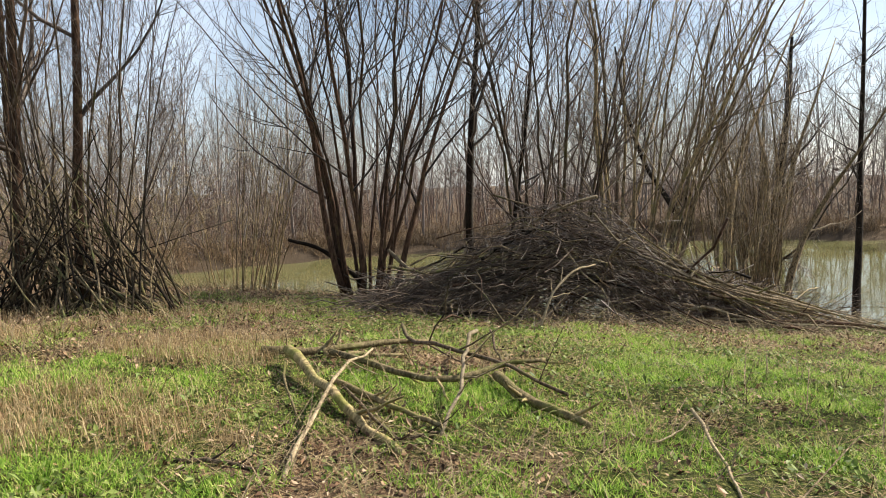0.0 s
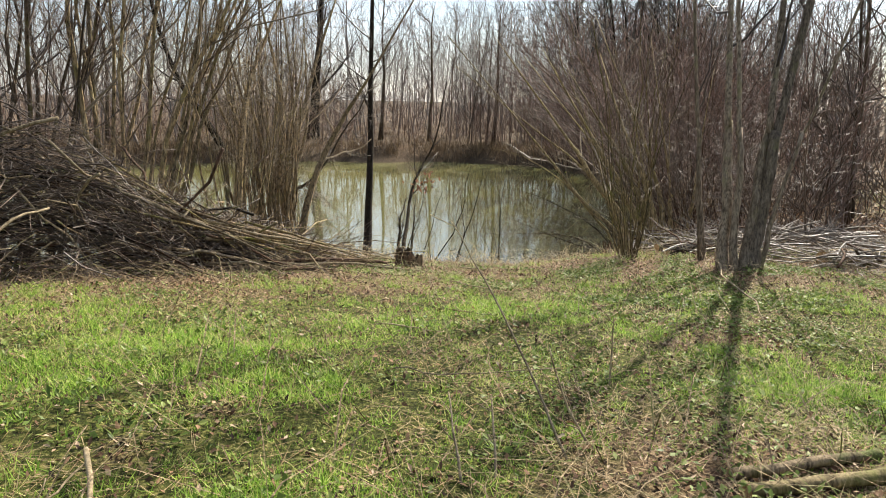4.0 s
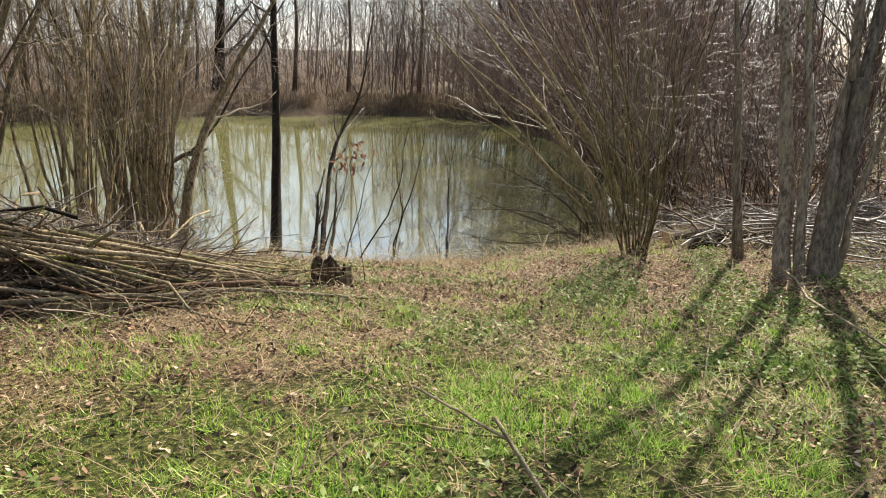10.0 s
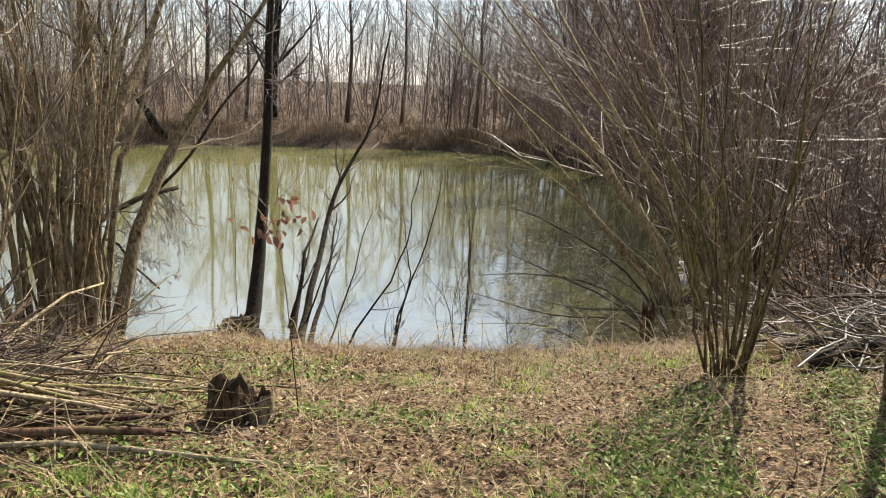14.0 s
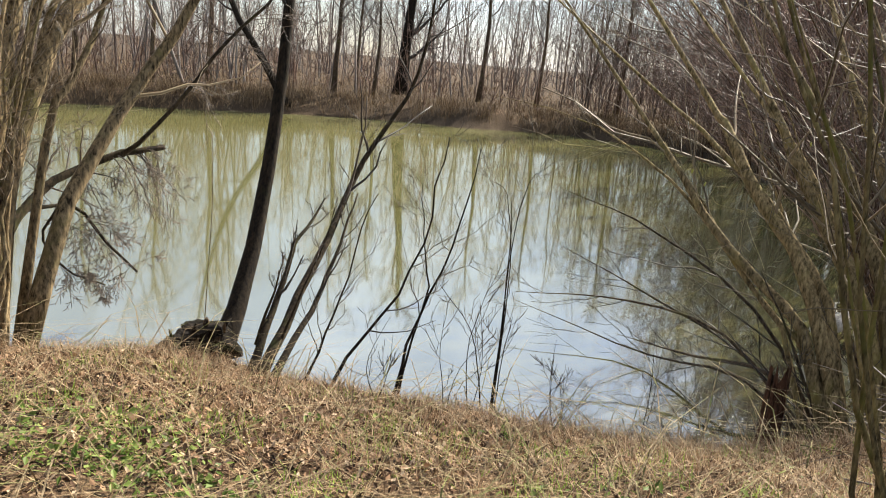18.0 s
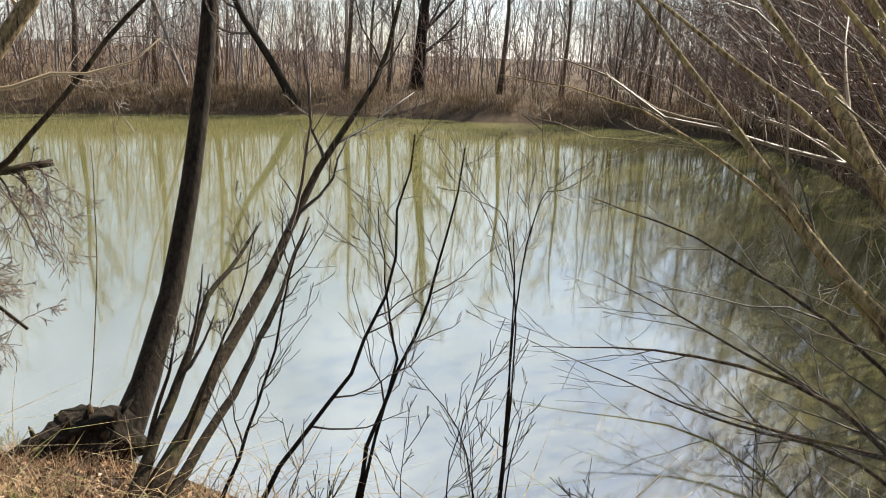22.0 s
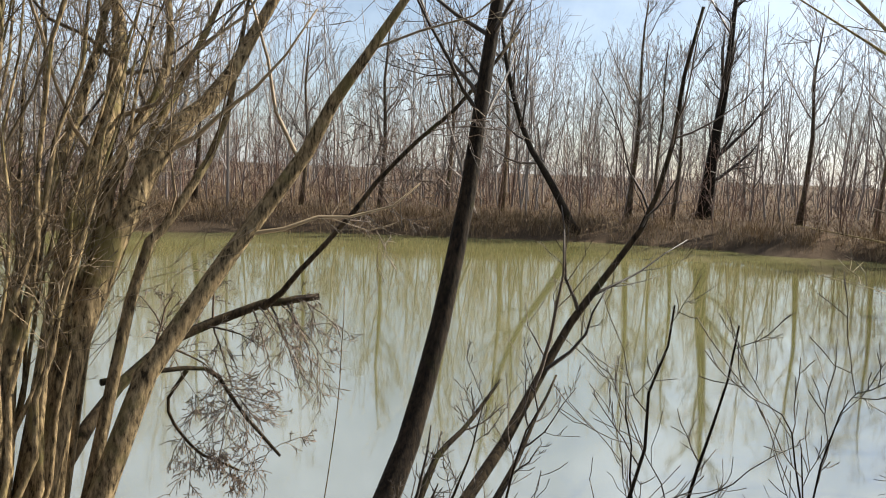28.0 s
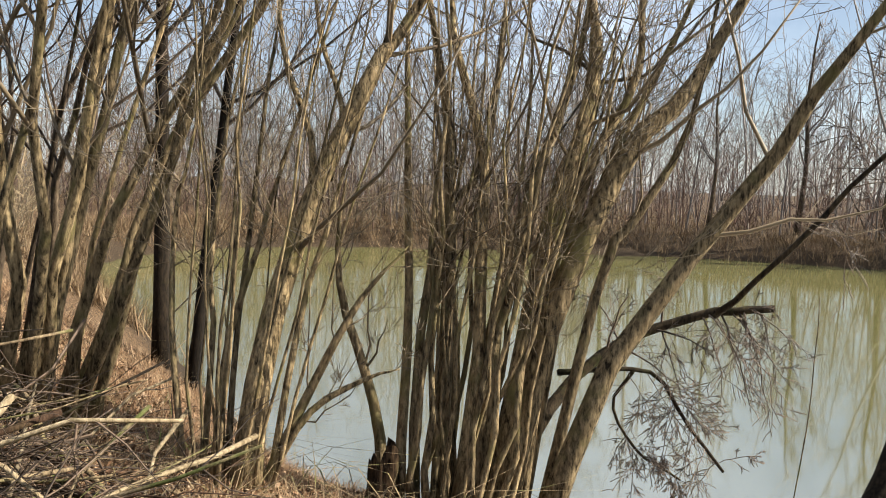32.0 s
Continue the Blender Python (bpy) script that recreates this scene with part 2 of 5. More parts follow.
def water_build(nt, nodes, links, bsdf):
    big = noise_node(nodes, links, 0.12, 3)
    links.new(ramp(nodes, links, big, [(0.3, (0.125, 0.119, 0.044)), (0.7, (0.158, 0.151, 0.064))]), bsdf.inputs["Base Color"])
    bsdf.inputs["Roughness"].default_value = 0.05
    bsdf.inputs["IOR"].default_value = 6.0
    wave = noise_node(nodes, links, 2.2, 3, 0.5, stretch=(1, 0.55, 1))
    bumped(nodes, links, wave, bsdf, 0.02, 0.02)


WATER = material("pond_water", water_build)

# ---- mesh helpers ----
rng = np.random.default_rng(7)


def mesh_object(name, verts, faces, mat, parent=None, label="", smooth=True):
    """faces: list of int arrays (n, 3) or (n, 4)."""
    me = bpy.data.meshes.new(name)
    verts = np.asarray(verts, float)
    faces = [np.asarray(f, int) for f in faces if len(f)]
    loops = np.concatenate([f.ravel() for f in faces])
    sizes = np.concatenate([np.full(len(f), f.shape[1]) for f in faces])
    me.vertices.add(len(verts))
    me.vertices.foreach_set("co", verts.astype(np.float32).ravel())
    me.loops.add(len(loops))
    me.loops.foreach_set("vertex_index", loops.astype(np.int32))
    me.polygons.add(len(sizes))
    me.polygons.foreach_set("loop_start", np.r_[0, np.cumsum(sizes)[:-1]].astype(np.int32))
    me.polygons.foreach_set("use_smooth", np.full(len(sizes), smooth))
    me.update(calc_edges=True)
    me.materials.append(mat)
    ob = new(name, me)
    if parent:
        ob.parent = parent
    if label:
        tagged(ob, label)
    return ob


def tubes(P, R, sides):
    """Tapered tubes along m polylines of n points: P (m, n, 3), R (m, n). Returns verts and quads plus caps."""
    P, R = np.asarray(P, float), np.asarray(R, float)
    m, n, _ = P.shape
    T = np.gradient(P, axis=1)
    T /= np.linalg.norm(T, axis=2, keepdims=True) + 1e-9
    ref = np.where(np.abs(T[:, :1, 2:3]) > 0.8, np.array([1.0, 0.13, 0.0]), np.array([0.0, 0.0, 1.0]))
    U = np.cross(T, np.broadcast_to(ref, T.shape))
    U /= np.linalg.norm(U, axis=2, keepdims=True) + 1e-9
    V = np.cross(T, U)
    a = np.arange(sides) * 2 * np.pi / sides
    ring = P[:, :, None] + R[:, :, None, None] * (np.cos(a)[:, None] * U[:, :, None] + np.sin(a)[:, None] * V[:, :, None])
    verts = ring.reshape(-1, 3)
    i, j, k = np.meshgrid(np.arange(m), np.arange(n - 1), np.arange(sides), indexing="ij")
    k2 = (k + 1) % sides
    b = (i * n + j) * sides
    quads = np.stack([b + k, b + k2, b + sides + k2, b + sides + k], -1).reshape(-1, 4)
    caps = []
    if sides == 3:
        caps = np.zeros((0, 3), int)
    elif sides == 4:
        e = (np.arange(m) * n + n - 1) * 4
        caps = np.stack([e, e + 1, e + 2, e + 3], -1)
    else:
        for end in (0, n - 1):
            e = (np.arange(m) * n + end) * sides
            for q in range(1, sides - 1):
                tri = np.stack([e, e + q, e + q + 1], -1)
                caps.append(tri if end else tri[:, ::-1])
        caps = np.concatenate(caps)
    return verts, quads, caps


def joined(groups):
    """Joins (verts, quads, caps) groups."""
    vs, q4, q3, base = [], [], [], 0
    for v, q, c in groups:
        vs.append(v)
        q4.append(q + base)
        if len(c):
            (q3 if c.shape[1] == 3 else q4).append(c + base)
        base += len(v)
    return np.concatenate(vs), [np.concatenate(q4)] + ([np.concatenate(q3)] if q3 else [])


def spline(points, n):
    """A smooth polyline of n points through a few points (Catmull-Rom)."""
    p = np.asarray(points, float)
    if len(p) == 2:
        p = np.stack([p[0], p.mean(0), p[1]])
    ext = np.concatenate([[2 * p[0] - p[1]], p, [2 * p[-1] - p[-2]]])
    u = np.linspace(0, len(p) - 1 - 1e-6, n)
    s, f = u.astype(int), (u % 1)[:, None]
    a, b, c, d = ext[s], ext[s + 1], ext[s + 2], ext[s + 3]
    return 0.5 * (2 * b + (c - a) * f + (2 * a - 5 * b + 4 * c - d) * f**2 + (3 * b - a - 3 * c + d) * f**3)


def wander(r, P, amount):
    """Adds a growing crook to polylines (m, n, 3)."""
    m, n, _ = P.shape
    step = r.normal(0, 1, (m, n, 3))
    step[:, 0] = 0
    k = np.cumsum(step, axis=1)
    k -= np.linspace(0, 1, n)[None, :, None] * k[:, -1:] * 0.5
    length = np.linalg.norm(P[:, -1] - P[:, 0], axis=1)[:, None, None]
    return P + k * amount * length / n


def offshoots(r, P, R, count, length, angle, start=0.25, n=6, rise=0.35, crook=0.12, thin=0.55):
    """count side shoots for each polyline; length: share of the parent's; returns P, R."""
    m, pn, _ = P.shape
    T = np.gradient(P, axis=1)
    T /= np.linalg.norm(T, axis=2, keepdims=True) + 1e-9
    f = r.uniform(start, 0.98, (m, count)) * (pn - 1)
    i = np.minimum(f.astype(int), pn - 2)
    w = (f - i)[..., None]
    rows = np.arange(m)[:, None]
    base = P[rows, i] * (1 - w) + P[rows, i + 1] * w
    t = T[rows, i]
    rad = R[rows, i] * (1 - w[..., 0]) + R[rows, i + 1] * w[..., 0]
    side = np.cross(t, r.normal(0, 1, t.shape))
    side /= np.linalg.norm(side, axis=2, keepdims=True) + 1e-9
    ang = radians(angle) * r.uniform(0.55, 1.3, (m, count, 1))
    d = t * np.cos(ang) + side * np.sin(ang)
    whole = np.linalg.norm(np.diff(P, axis=1), axis=2).sum(1)[:, None]
    ln = (whole * length * r.uniform(0.45, 1.15, (m, count)) * (1.15 - 0.55 * f / (pn - 1)))[..., None, None]
    s = np.linspace(0, 1, n)[None, None, :, None]
    Q = base[:, :, None] + d[:, :, None] * s * ln + np.array([0, 0, 1.0]) * rise * ln * s**2
    Q = wander(r, Q.reshape(-1, n, 3), crook)
    r0 = np.minimum(rad * thin, 0.02 + rad * 0.3).reshape(-1, 1)
    return Q, r0 * np.linspace(1, 0.3, n)[None]


def taper(r0, r1, n, flare=0.0):
    s = np.linspace(0, 1, n)
    return r0 + (r1 - r0) * s + flare * r0 * np.exp(-s * 14)


def stem_part(name, P, R, mat, parent, sides=7, label=""):
    v, f = joined([tubes(P[None], R[None], sides)])
    return mesh_object(name, v, f, mat, parent, label)


def thing(name, at, label, category, group=""):
    ob = new(name)
    ob.location = at
    return tagged(ob, label, category, group)


def seat(ob, parent_at):
    """Shifts mesh data so that a part's mesh is given relative to its thing."""
    ob.data.transform(Matrix.Translation(-Vector(parent_at)))


# the trodden way along the meadow to the water, kept free of twigs
TRACK = np.array([(0.0, 0.3), (1.8, 2.3), (3.0, 4.6), (4.6, 6.2), (6.4, 7.2), (7.6, 8.3), (8.6, 9.7), (9.35, 10.9)])


def clear_of_track(P, gap=0.6):
    q = P[..., :2].reshape(-1, 2)
    best = np.full(len(q), 1e9)
    for a, b in zip(TRACK[:-1], TRACK[1:]):
        t = np.clip(((q - a) @ (b - a)) / ((b - a) @ (b - a)), 0, 1)
        best = np.minimum(best, np.linalg.norm(q - a - t[:, None] * (b - a), axis=1))
    far = (best.reshape(P.shape[:2]) > gap) | (P[..., 2] > 5)
    return far.all(1)


def woody(name, at, stems, radii, label, category, seed, mat=BARK_GREY, twig=TWIG_BROWN, levels=((9, 0.4, 38), (5, 0.42, 40)), start=0.25, rise=0.35, crook=0.05,
          group="", sides=7, n=12, tip=0.25, twig_floor=0.0022, part_name="stem", flare=0.3, twig_label="bare thin twigs", thin=0.55, fixed=0, twist=1.0):
    """A woody plant: stems are polylines of a few world points; side shoots grow from them."""
    r = np.random.default_rng(seed)
    root = thing(name, at, label, category, group)
    P = np.stack([spline(s, n) for s in stems])
    steady = np.where(np.arange(len(stems)) < fixed, 0.02, crook)[:, None, None]
    P = wander(r, P, steady)
    slow = np.interp(np.linspace(0, 1, n), [0, 0.55, 1], [1, 0.66, 0.1])
    R = np.stack([taper(q, q * tip, n, flare) if i >= fixed else q * (slow + flare * np.exp(-np.linspace(0, 14, n))) for i, q in enumerate(radii)])
    for p, q in zip(P, R):
        seat(stem_part(part_name, p, q, mat, root, sides), at)
    groups, cp, cr = [], P, R
    for lv, (count, length, angle) in enumerate(levels):
        cp, cr = offshoots(r, cp, cr, count, length, angle, start if lv == 0 else 0.15, 6 if lv == 0 else (4 if lv == 1 else 3), rise * (1 if lv == 0 else 0.6), (0.1 + 0.03 * lv) * twist, thin)
        cr = np.maximum(cr, twig_floor)
        keep = clear_of_track(cp)
        cp, cr = cp[keep], cr[keep]
        groups.append(tubes(cp, cr, 4 if lv == 0 else 3))
    if groups:
        v, f = joined(groups)
        tw = mesh_object("crown", v - np.array(at), f, twig, root, twig_label)
        tagged(tw, kind="stuff")
    return root


def fan(seed, at, n, spread, height, r0, lean=(0, 0), ring=0.3, vary=0.25, bow=0.15):
    """Stems that fan out of one stool: polylines and radii."""
    r = np.random.default_rng(seed)
    out, rad = [], []
    for k in range(n):
        az = 2 * math.pi * (k + r.uniform(-0.4, 0.4)) / n
        sp = spread * math.sqrt(r.uniform(0.03, 1))
        h = height * r.uniform(1 - vary, 1 + vary * 0.4)
        d = np.array([math.cos(az), math.sin(az)])
        b = np.array([at[0], at[1]]) + d * ring * r.uniform(0.3, 1)
        z = ground_z(b[0], b[1]) - 0.08
        top = b + (d * sp + np.array(lean)) * h
        q1 = b + (top - b) * (0.33 - bow * 0.6)
        q2 = b + (top - b) * (0.66 - bow * 0.6)
        out.append([(*b, z), (*q1, z + h * 0.33), (*q2, z + h * 0.66), (*top, z + h)])
        rad.append(r0 * r.uniform(0.5, 1.15))
    return out, rad


# ---- ground and pond ----
SHORE = np.array([(-14, 32), (-13, 27), (-9, 23), (-4, 20.5), (0, 18.4), (4, 16.2), (6, 16.0), (7.4, 15.9), (8.5, 15.7), (9.3, 14.9), (10.3, 14.0), (11.5, 12.85), (12.5, 12.2), (13.6, 11.8), (15.1, 12.3), (16.6, 13.9), (17.8, 15.6),
                  (20, 17.3), (24, 21.5), (28, 27), (31, 33), (31, 38), (28, 41.5), (24, 43.2), (19, 45), (15.5, 46), (10, 45.5), (4, 44.8), (-2, 43), (-8, 39.5), (-12, 36)])


def closed(points, per):
    p = np.asarray(points)
    n = len(p)
    out = []
    for i in range(n):
        a, b, c, d = p[i - 1], p[i], p[(i + 1) % n], p[(i + 2) % n]
        for f in np.arange(per) / per:
            out.append(0.5 * (2 * b + (c - a) * f + (2 * a - 5 * b + 4 * c - d) * f**2 + (3 * b - a - 3 * c + d) * f**3))
    return np.array(out)


EDGE = closed(SHORE, 4)


def shore_distance(x, y):
    """Metres from the waterline, positive on land."""
    q = np.stack([np.ravel(x), np.ravel(y)], -1).astype(float)
    a, b = EDGE, np.roll(EDGE, -1, 0)
    best = np.full(len(q), 1e9)
    inside = np.zeros(len(q), bool)
    for (ax, ay), (bx, by) in zip(a, b):
        ex, ey = bx - ax, by - ay
        t = np.clip(((q[:, 0] - ax) * ex + (q[:, 1] - ay) * ey) / (ex * ex + ey * ey), 0, 1)
        best = np.minimum(best, np.hypot(q[:, 0] - ax - t * ex, q[:, 1] - ay - t * ey))
        cross = (ay > q[:, 1]) != (by > q[:, 1])
        with np.errstate(divide="ignore", invalid="ignore"):
            inside ^= cross & (q[:, 0] < (bx - ax) * (q[:, 1] - ay) / (by - ay + 1e-12) + ax)
    return np.where(inside, -best, best).reshape(np.shape(x))


def smooth01(v, a, b):
    t = np.clip((v - a) / (b - a), 0, 1)
    return t * t * (3 - 2 * t)


def lumps(x, y):
    return (np.sin(x * 1.7 + 0.6 * np.sin(y * 1.3)) * np.cos(y * 1.5 + 0.8 * np.sin(x * 0.9)) * 0.6 + np.sin(x * 4.1 + y * 2.3) * np.cos(y * 3.7 - x * 1.9) * 0.4)


def heights(x, y):
    x, y = np.asarray(x, float), np.asarray(y, float)
    d = shore_distance(x, y)
    near = 2.5 - 0.068 * np.clip(x, -3, 16) - 0.042 * np.clip(y, 2, 18) + 0.07 * smooth01(y, 4.5, 6.0)
    near = near + 0.17 * smooth01(x, 6.6, 9.8) * (1 - smooth01(y, 10.0, 12.0))
    far = smooth01(y, 17, 27)
    top = near * (1 - far) + (0.95 + 0.25 * smooth01(d, 3, 20)) * far
    width = (2.3 - 1.0 * smooth01(x, 8.6, 11.0) - 0.65 * smooth01(x, 11.0, 12.6)) * (1 - far) + 0.55 * far
    land = top * (1 - np.exp(-np.maximum(d, 0) / width)) + 0.03 * lumps(x, y) * smooth01(d, 0.1, 1.5)
    bed = -0.9 * (1 - np.exp(np.minimum(d, 0) / 1.4))
    return np.where(d > 0, land, bed)


def ground_z(x, y):
    return float(heights(np.array([x]), np.array([y]))[0])


def uneven(lo, hi, a, b, fine, far):
    """Coordinates from lo to hi, finely spaced between a and b."""
    mid = np.arange(a, b + fine / 2, fine)
    left = a - np.geomspace(fine, a - lo, far)
    right = b + np.geomspace(fine, hi - b, far)
    return np.r_[left[::-1], mid, right]


gx, gy = uneven(-900, 900, -16, 33, 0.2, 34), uneven(-900, 1200, -3, 20, 0.17, 60)
GX, GY = np.meshgrid(gx, gy, indexing="ij")
GZ = heights(GX, GY)
ni, nj = GX.shape
idx = np.arange(ni * nj).reshape(ni, nj)
quads = np.stack([idx[:-1, :-1], idx[1:, :-1], idx[1:, 1:], idx[:-1, 1:]], -1).reshape(-1, 4)
ground = mesh_object("ground", np.stack([GX, GY, GZ], -1).reshape(-1, 3), [quads], GROUND)
tagged(ground, "sloping meadow soil with moss, grass and leaf litter", "ground", kind="structure")


def patchy(x, y, f, p=0.0):
    return 0.5 + 0.5 * np.sin(x * f + 1.9 * np.sin(y * f * 0.7 + p)) * np.cos(y * f * 1.1 + 1.6 * np.sin(x * f * 0.6 - p))


def litter_at(x, y):
    """How far leaf litter covers the grass: 0 meadow, 1 bare litter."""
    d = shore_distance(x, y)
    a = 1 - smooth01(d + 0.9 * (patchy(x, y, 1.6, 0.7) - 0.5), 3.6, 8.0)
    left = smooth01(-x, 0.2, 2.5) * smooth01(y, 5.5, 8) * 0.6
    a = np.maximum(a, smooth01(y, 16, 19))
    right = smooth01(x, 8.5, 12) * 0.7 * (1 - smooth01(x, 20, 25) * (1 - smooth01(y, 14, 20)))
    near = 0.55 * np.exp(-((x - 4.4) ** 2 + (y - 3.6) ** 2) / 1.2)
    spots = 0.55 * smooth01(patchy(x, y, 1.1, 5.0) + 0.6 * (patchy(x, y, 5.2, 1.0) - 0.5), 0.55, 0.95)
    by_pile = 0.95 * np.exp(-((x - 4.2) / 3.0) ** 2 - ((y - 10.4) / 1.5) ** 2)
    return np.clip(np.maximum.reduce([a * 0.9, left, right, near, spots, by_pile]), 0, 1)


att = ground.data.attributes.new("litter", "FLOAT", "POINT")
att.data.foreach_set("value", litter_at(GX, GY).astype(np.float32).ravel())
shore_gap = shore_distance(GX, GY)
# mud along the waterline; the same dark tone over far-wood and right-hand soil
att = ground.data.attributes.new("mud_and_dark_soil", "FLOAT", "POINT")
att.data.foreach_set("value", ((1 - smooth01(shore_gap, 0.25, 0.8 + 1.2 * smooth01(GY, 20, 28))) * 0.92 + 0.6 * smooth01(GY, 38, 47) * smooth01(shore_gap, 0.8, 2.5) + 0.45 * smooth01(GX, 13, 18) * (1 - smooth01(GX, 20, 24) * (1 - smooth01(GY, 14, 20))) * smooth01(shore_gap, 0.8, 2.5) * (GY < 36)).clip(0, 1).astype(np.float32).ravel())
att = ground.data.attributes.new("field", "FLOAT", "POINT")
att.data.foreach_set("value", (smooth01(GX, 19, 23) * (1 - smooth01(GY - 0.4 * GX, 2, 5))).astype(np.float32).ravel())

wx, wy = np.linspace(-18, 36, 28), np.linspace(10, 50, 21)
WX, WY = np.meshgrid(wx, wy, indexing="ij")
wi = np.arange(WX.size).reshape(WX.shape)
water = mesh_object("water", np.stack([WX, WY, 0 * WX], -1).reshape(-1, 3), [np.stack([wi[:-1, :-1], wi[1:, :-1], wi[1:, 1:], wi[:-1, 1:]], -1).reshape(-1, 4)], WATER)
tagged(water, "still murky green pond water", "water", kind="structure")


def on_ground(x, y, up=0.0):
    return (x, y, ground_z(x, y) + up)

# ---- near trees and shrubs ----
FINE = ((8, 0.38, 40), (5, 0.45, 42), (3, 0.5, 40))
DENSE = ((10, 0.4, 44), (6, 0.46, 44), (3, 0.5, 42))


def taller(stems, top, spread=0.0, seed=0):
    """Lets each stem grow on in its own direction up to a height."""
    r = np.random.default_rng(seed)
    out = []
    for s in stems:
        s = [np.array(p, float) for p in s]
        d = s[-1] - s[-2]
        d = d / max(d[2], 0.25) + np.array([*r.normal(0, spread, 2), 0])
        s.append(s[-1] + d * max(top * r.uniform(0.85, 1.1) - s[-1][2], 0.3))
        out.append([tuple(p) for p in s])
    return out


def grounded(stems, sink=0.1):
    """Sets the foot of each stem into the soil."""
    out = []
    for s in stems:
        f = list(s[0])
        f[2] = min(f[2], max(ground_z(f[0], f[1]), -0.25) - sink)
        out.append([tuple(f)] + list(s[1:]))
    return out


def shrub(name, x, y, count, spread, height, r0, seed, lean=(0, 0), label="", mat=BARK_GREY, twig=TWIG_BROWN, levels=FINE, ring=0.3, extra=None, radii=None, category="shrub", vary=0.25, **kw):
    at = on_ground(x, y, -0.05)
    st, ra = fan(seed, at, count, spread, height, r0, lean, ring, vary)
    if extra:
        kw["fixed"] = len(extra)
        st, ra = extra + st, list(radii) + ra
    return woody(name, at, st, ra, label, category, seed, mat, twig, levels, **kw)


# clumps along the near bank, from the far left of the meadow to the leaning tree
shrub("coppice_clump", -4.9, 10.6, 22, 0.3, 6.0, 0.02, 11, ring=0.9, label="dense bare coppice clump over a stack of leaning rods", twig=TWIG_BROWN)
shrub("coppice_clump", -1.15, 13.0, 17, 0.4, 8.5, 0.05, 12, label="bare multi-stemmed coppice clump at the meadow edge", mat=BARK_RED, twig=TWIG_DARK, ring=0.4, crook=0.08, levels=DENSE)
shrub("rod_clump", -3.1, 13.6, 14, 0.14, 4.2, 0.014, 19, lean=(0.2, 0.05), label="thin tan rods leaning over the bank", mat=BARK_OLIVE, twig=TWIG_TAN, ring=0.45, levels=((5, 0.3, 35), (3, 0.4, 40)))
shrub("coppice_clump", 2.2, 14.2, 15, 0.34, 8.0, 0.036, 13, label="bare coppice clump behind the brush pile", ring=0.5, crook=0.08, levels=DENSE)
shrub("coppice_clump", 3.6, 13.7, 17, 0.36, 8.0, 0.046, 14, label="bare brown coppice clump beside the brush pile", ring=0.45, lean=(0.24, 0.12), mat=BARK_OLIVE, twig=TWIG_OLIVE, crook=0.09, levels=((8, 0.36, 44), (5, 0.45, 46), (3, 0.5, 44)), twist=1.5)
WILLOW_LEFT = [
    [(5.4, 14.0, 1.05), (5.41, 14.14, 1.67), (5.53, 14.44, 2.67), (5.8, 14.8, 3.63), (6.09, 15.12, 4.3)],
    [(5.46, 14.04, 1.09), (5.7, 14.24, 1.4), (5.98, 14.45, 1.63), (6.19, 14.58, 1.72)],
    [(5.45, 14.04, 1.12), (5.72, 14.32, 1.67), (5.91, 14.53, 2.17), (6.13, 14.73, 2.5)],
    [(5.22, 13.89, 1.04), (5.19, 14.06, 1.84), (5.27, 14.29, 2.67), (5.42, 14.56, 3.5)],
    [(5.06, 13.81, 1.04), (4.89, 13.9, 1.87), (4.77, 14.03, 2.74), (4.79, 14.22, 3.49)],
    [(5.15, 13.86, 1.04), (5.08, 14.01, 1.87), (4.97, 14.13, 2.67), (5.01, 14.46, 4.05)],
    [(5.52, 14.08, 1.12), (5.57, 14.28, 1.88), (5.66, 14.51, 2.68), (5.77, 14.72, 3.35)],
    [(5.31, 13.94, 1.05), (5.25, 14.1, 1.88), (5.17, 14.34, 3.12), (5.16, 14.57, 4.13)],
]
left_at = taller(grounded(WILLOW_LEFT[:1] + WILLOW_LEFT[3:]), 7.5, 0.06, 3) + grounded(WILLOW_LEFT[1:3])
left_at += [[(5.52, 14.42, 2.6), (5.5, 14.52, 3.12), (5.26, 14.52, 3.69), (5.11, 14.57, 4.29), (4.95, 14.6, 5.2)], [(5.6, 14.54, 2.9), (5.63, 14.65, 3.35), (5.44, 14.65, 3.82), (5.33, 14.7, 4.29), (5.2, 14.75, 5.0)]]
shrub("willow_clump", 5.4, 13.9, 12, 0.22, 4.8, 0.013, 24, label="bare willow clump with one thick leaning stem", mat=BARK_OLIVE, twig=TWIG_OLIVE, lean=(0.06, 0.12), ring=0.25, crook=0.07,
      extra=left_at, radii=[0.094, 0.026, 0.023, 0.022, 0.026, 0.022, 0.03, 0.036, 0.028, 0.024], levels=((5, 0.3, 48), (5, 0.45, 50), (3, 0.5, 46)), thin=0.28, sides=9, twist=1.9)
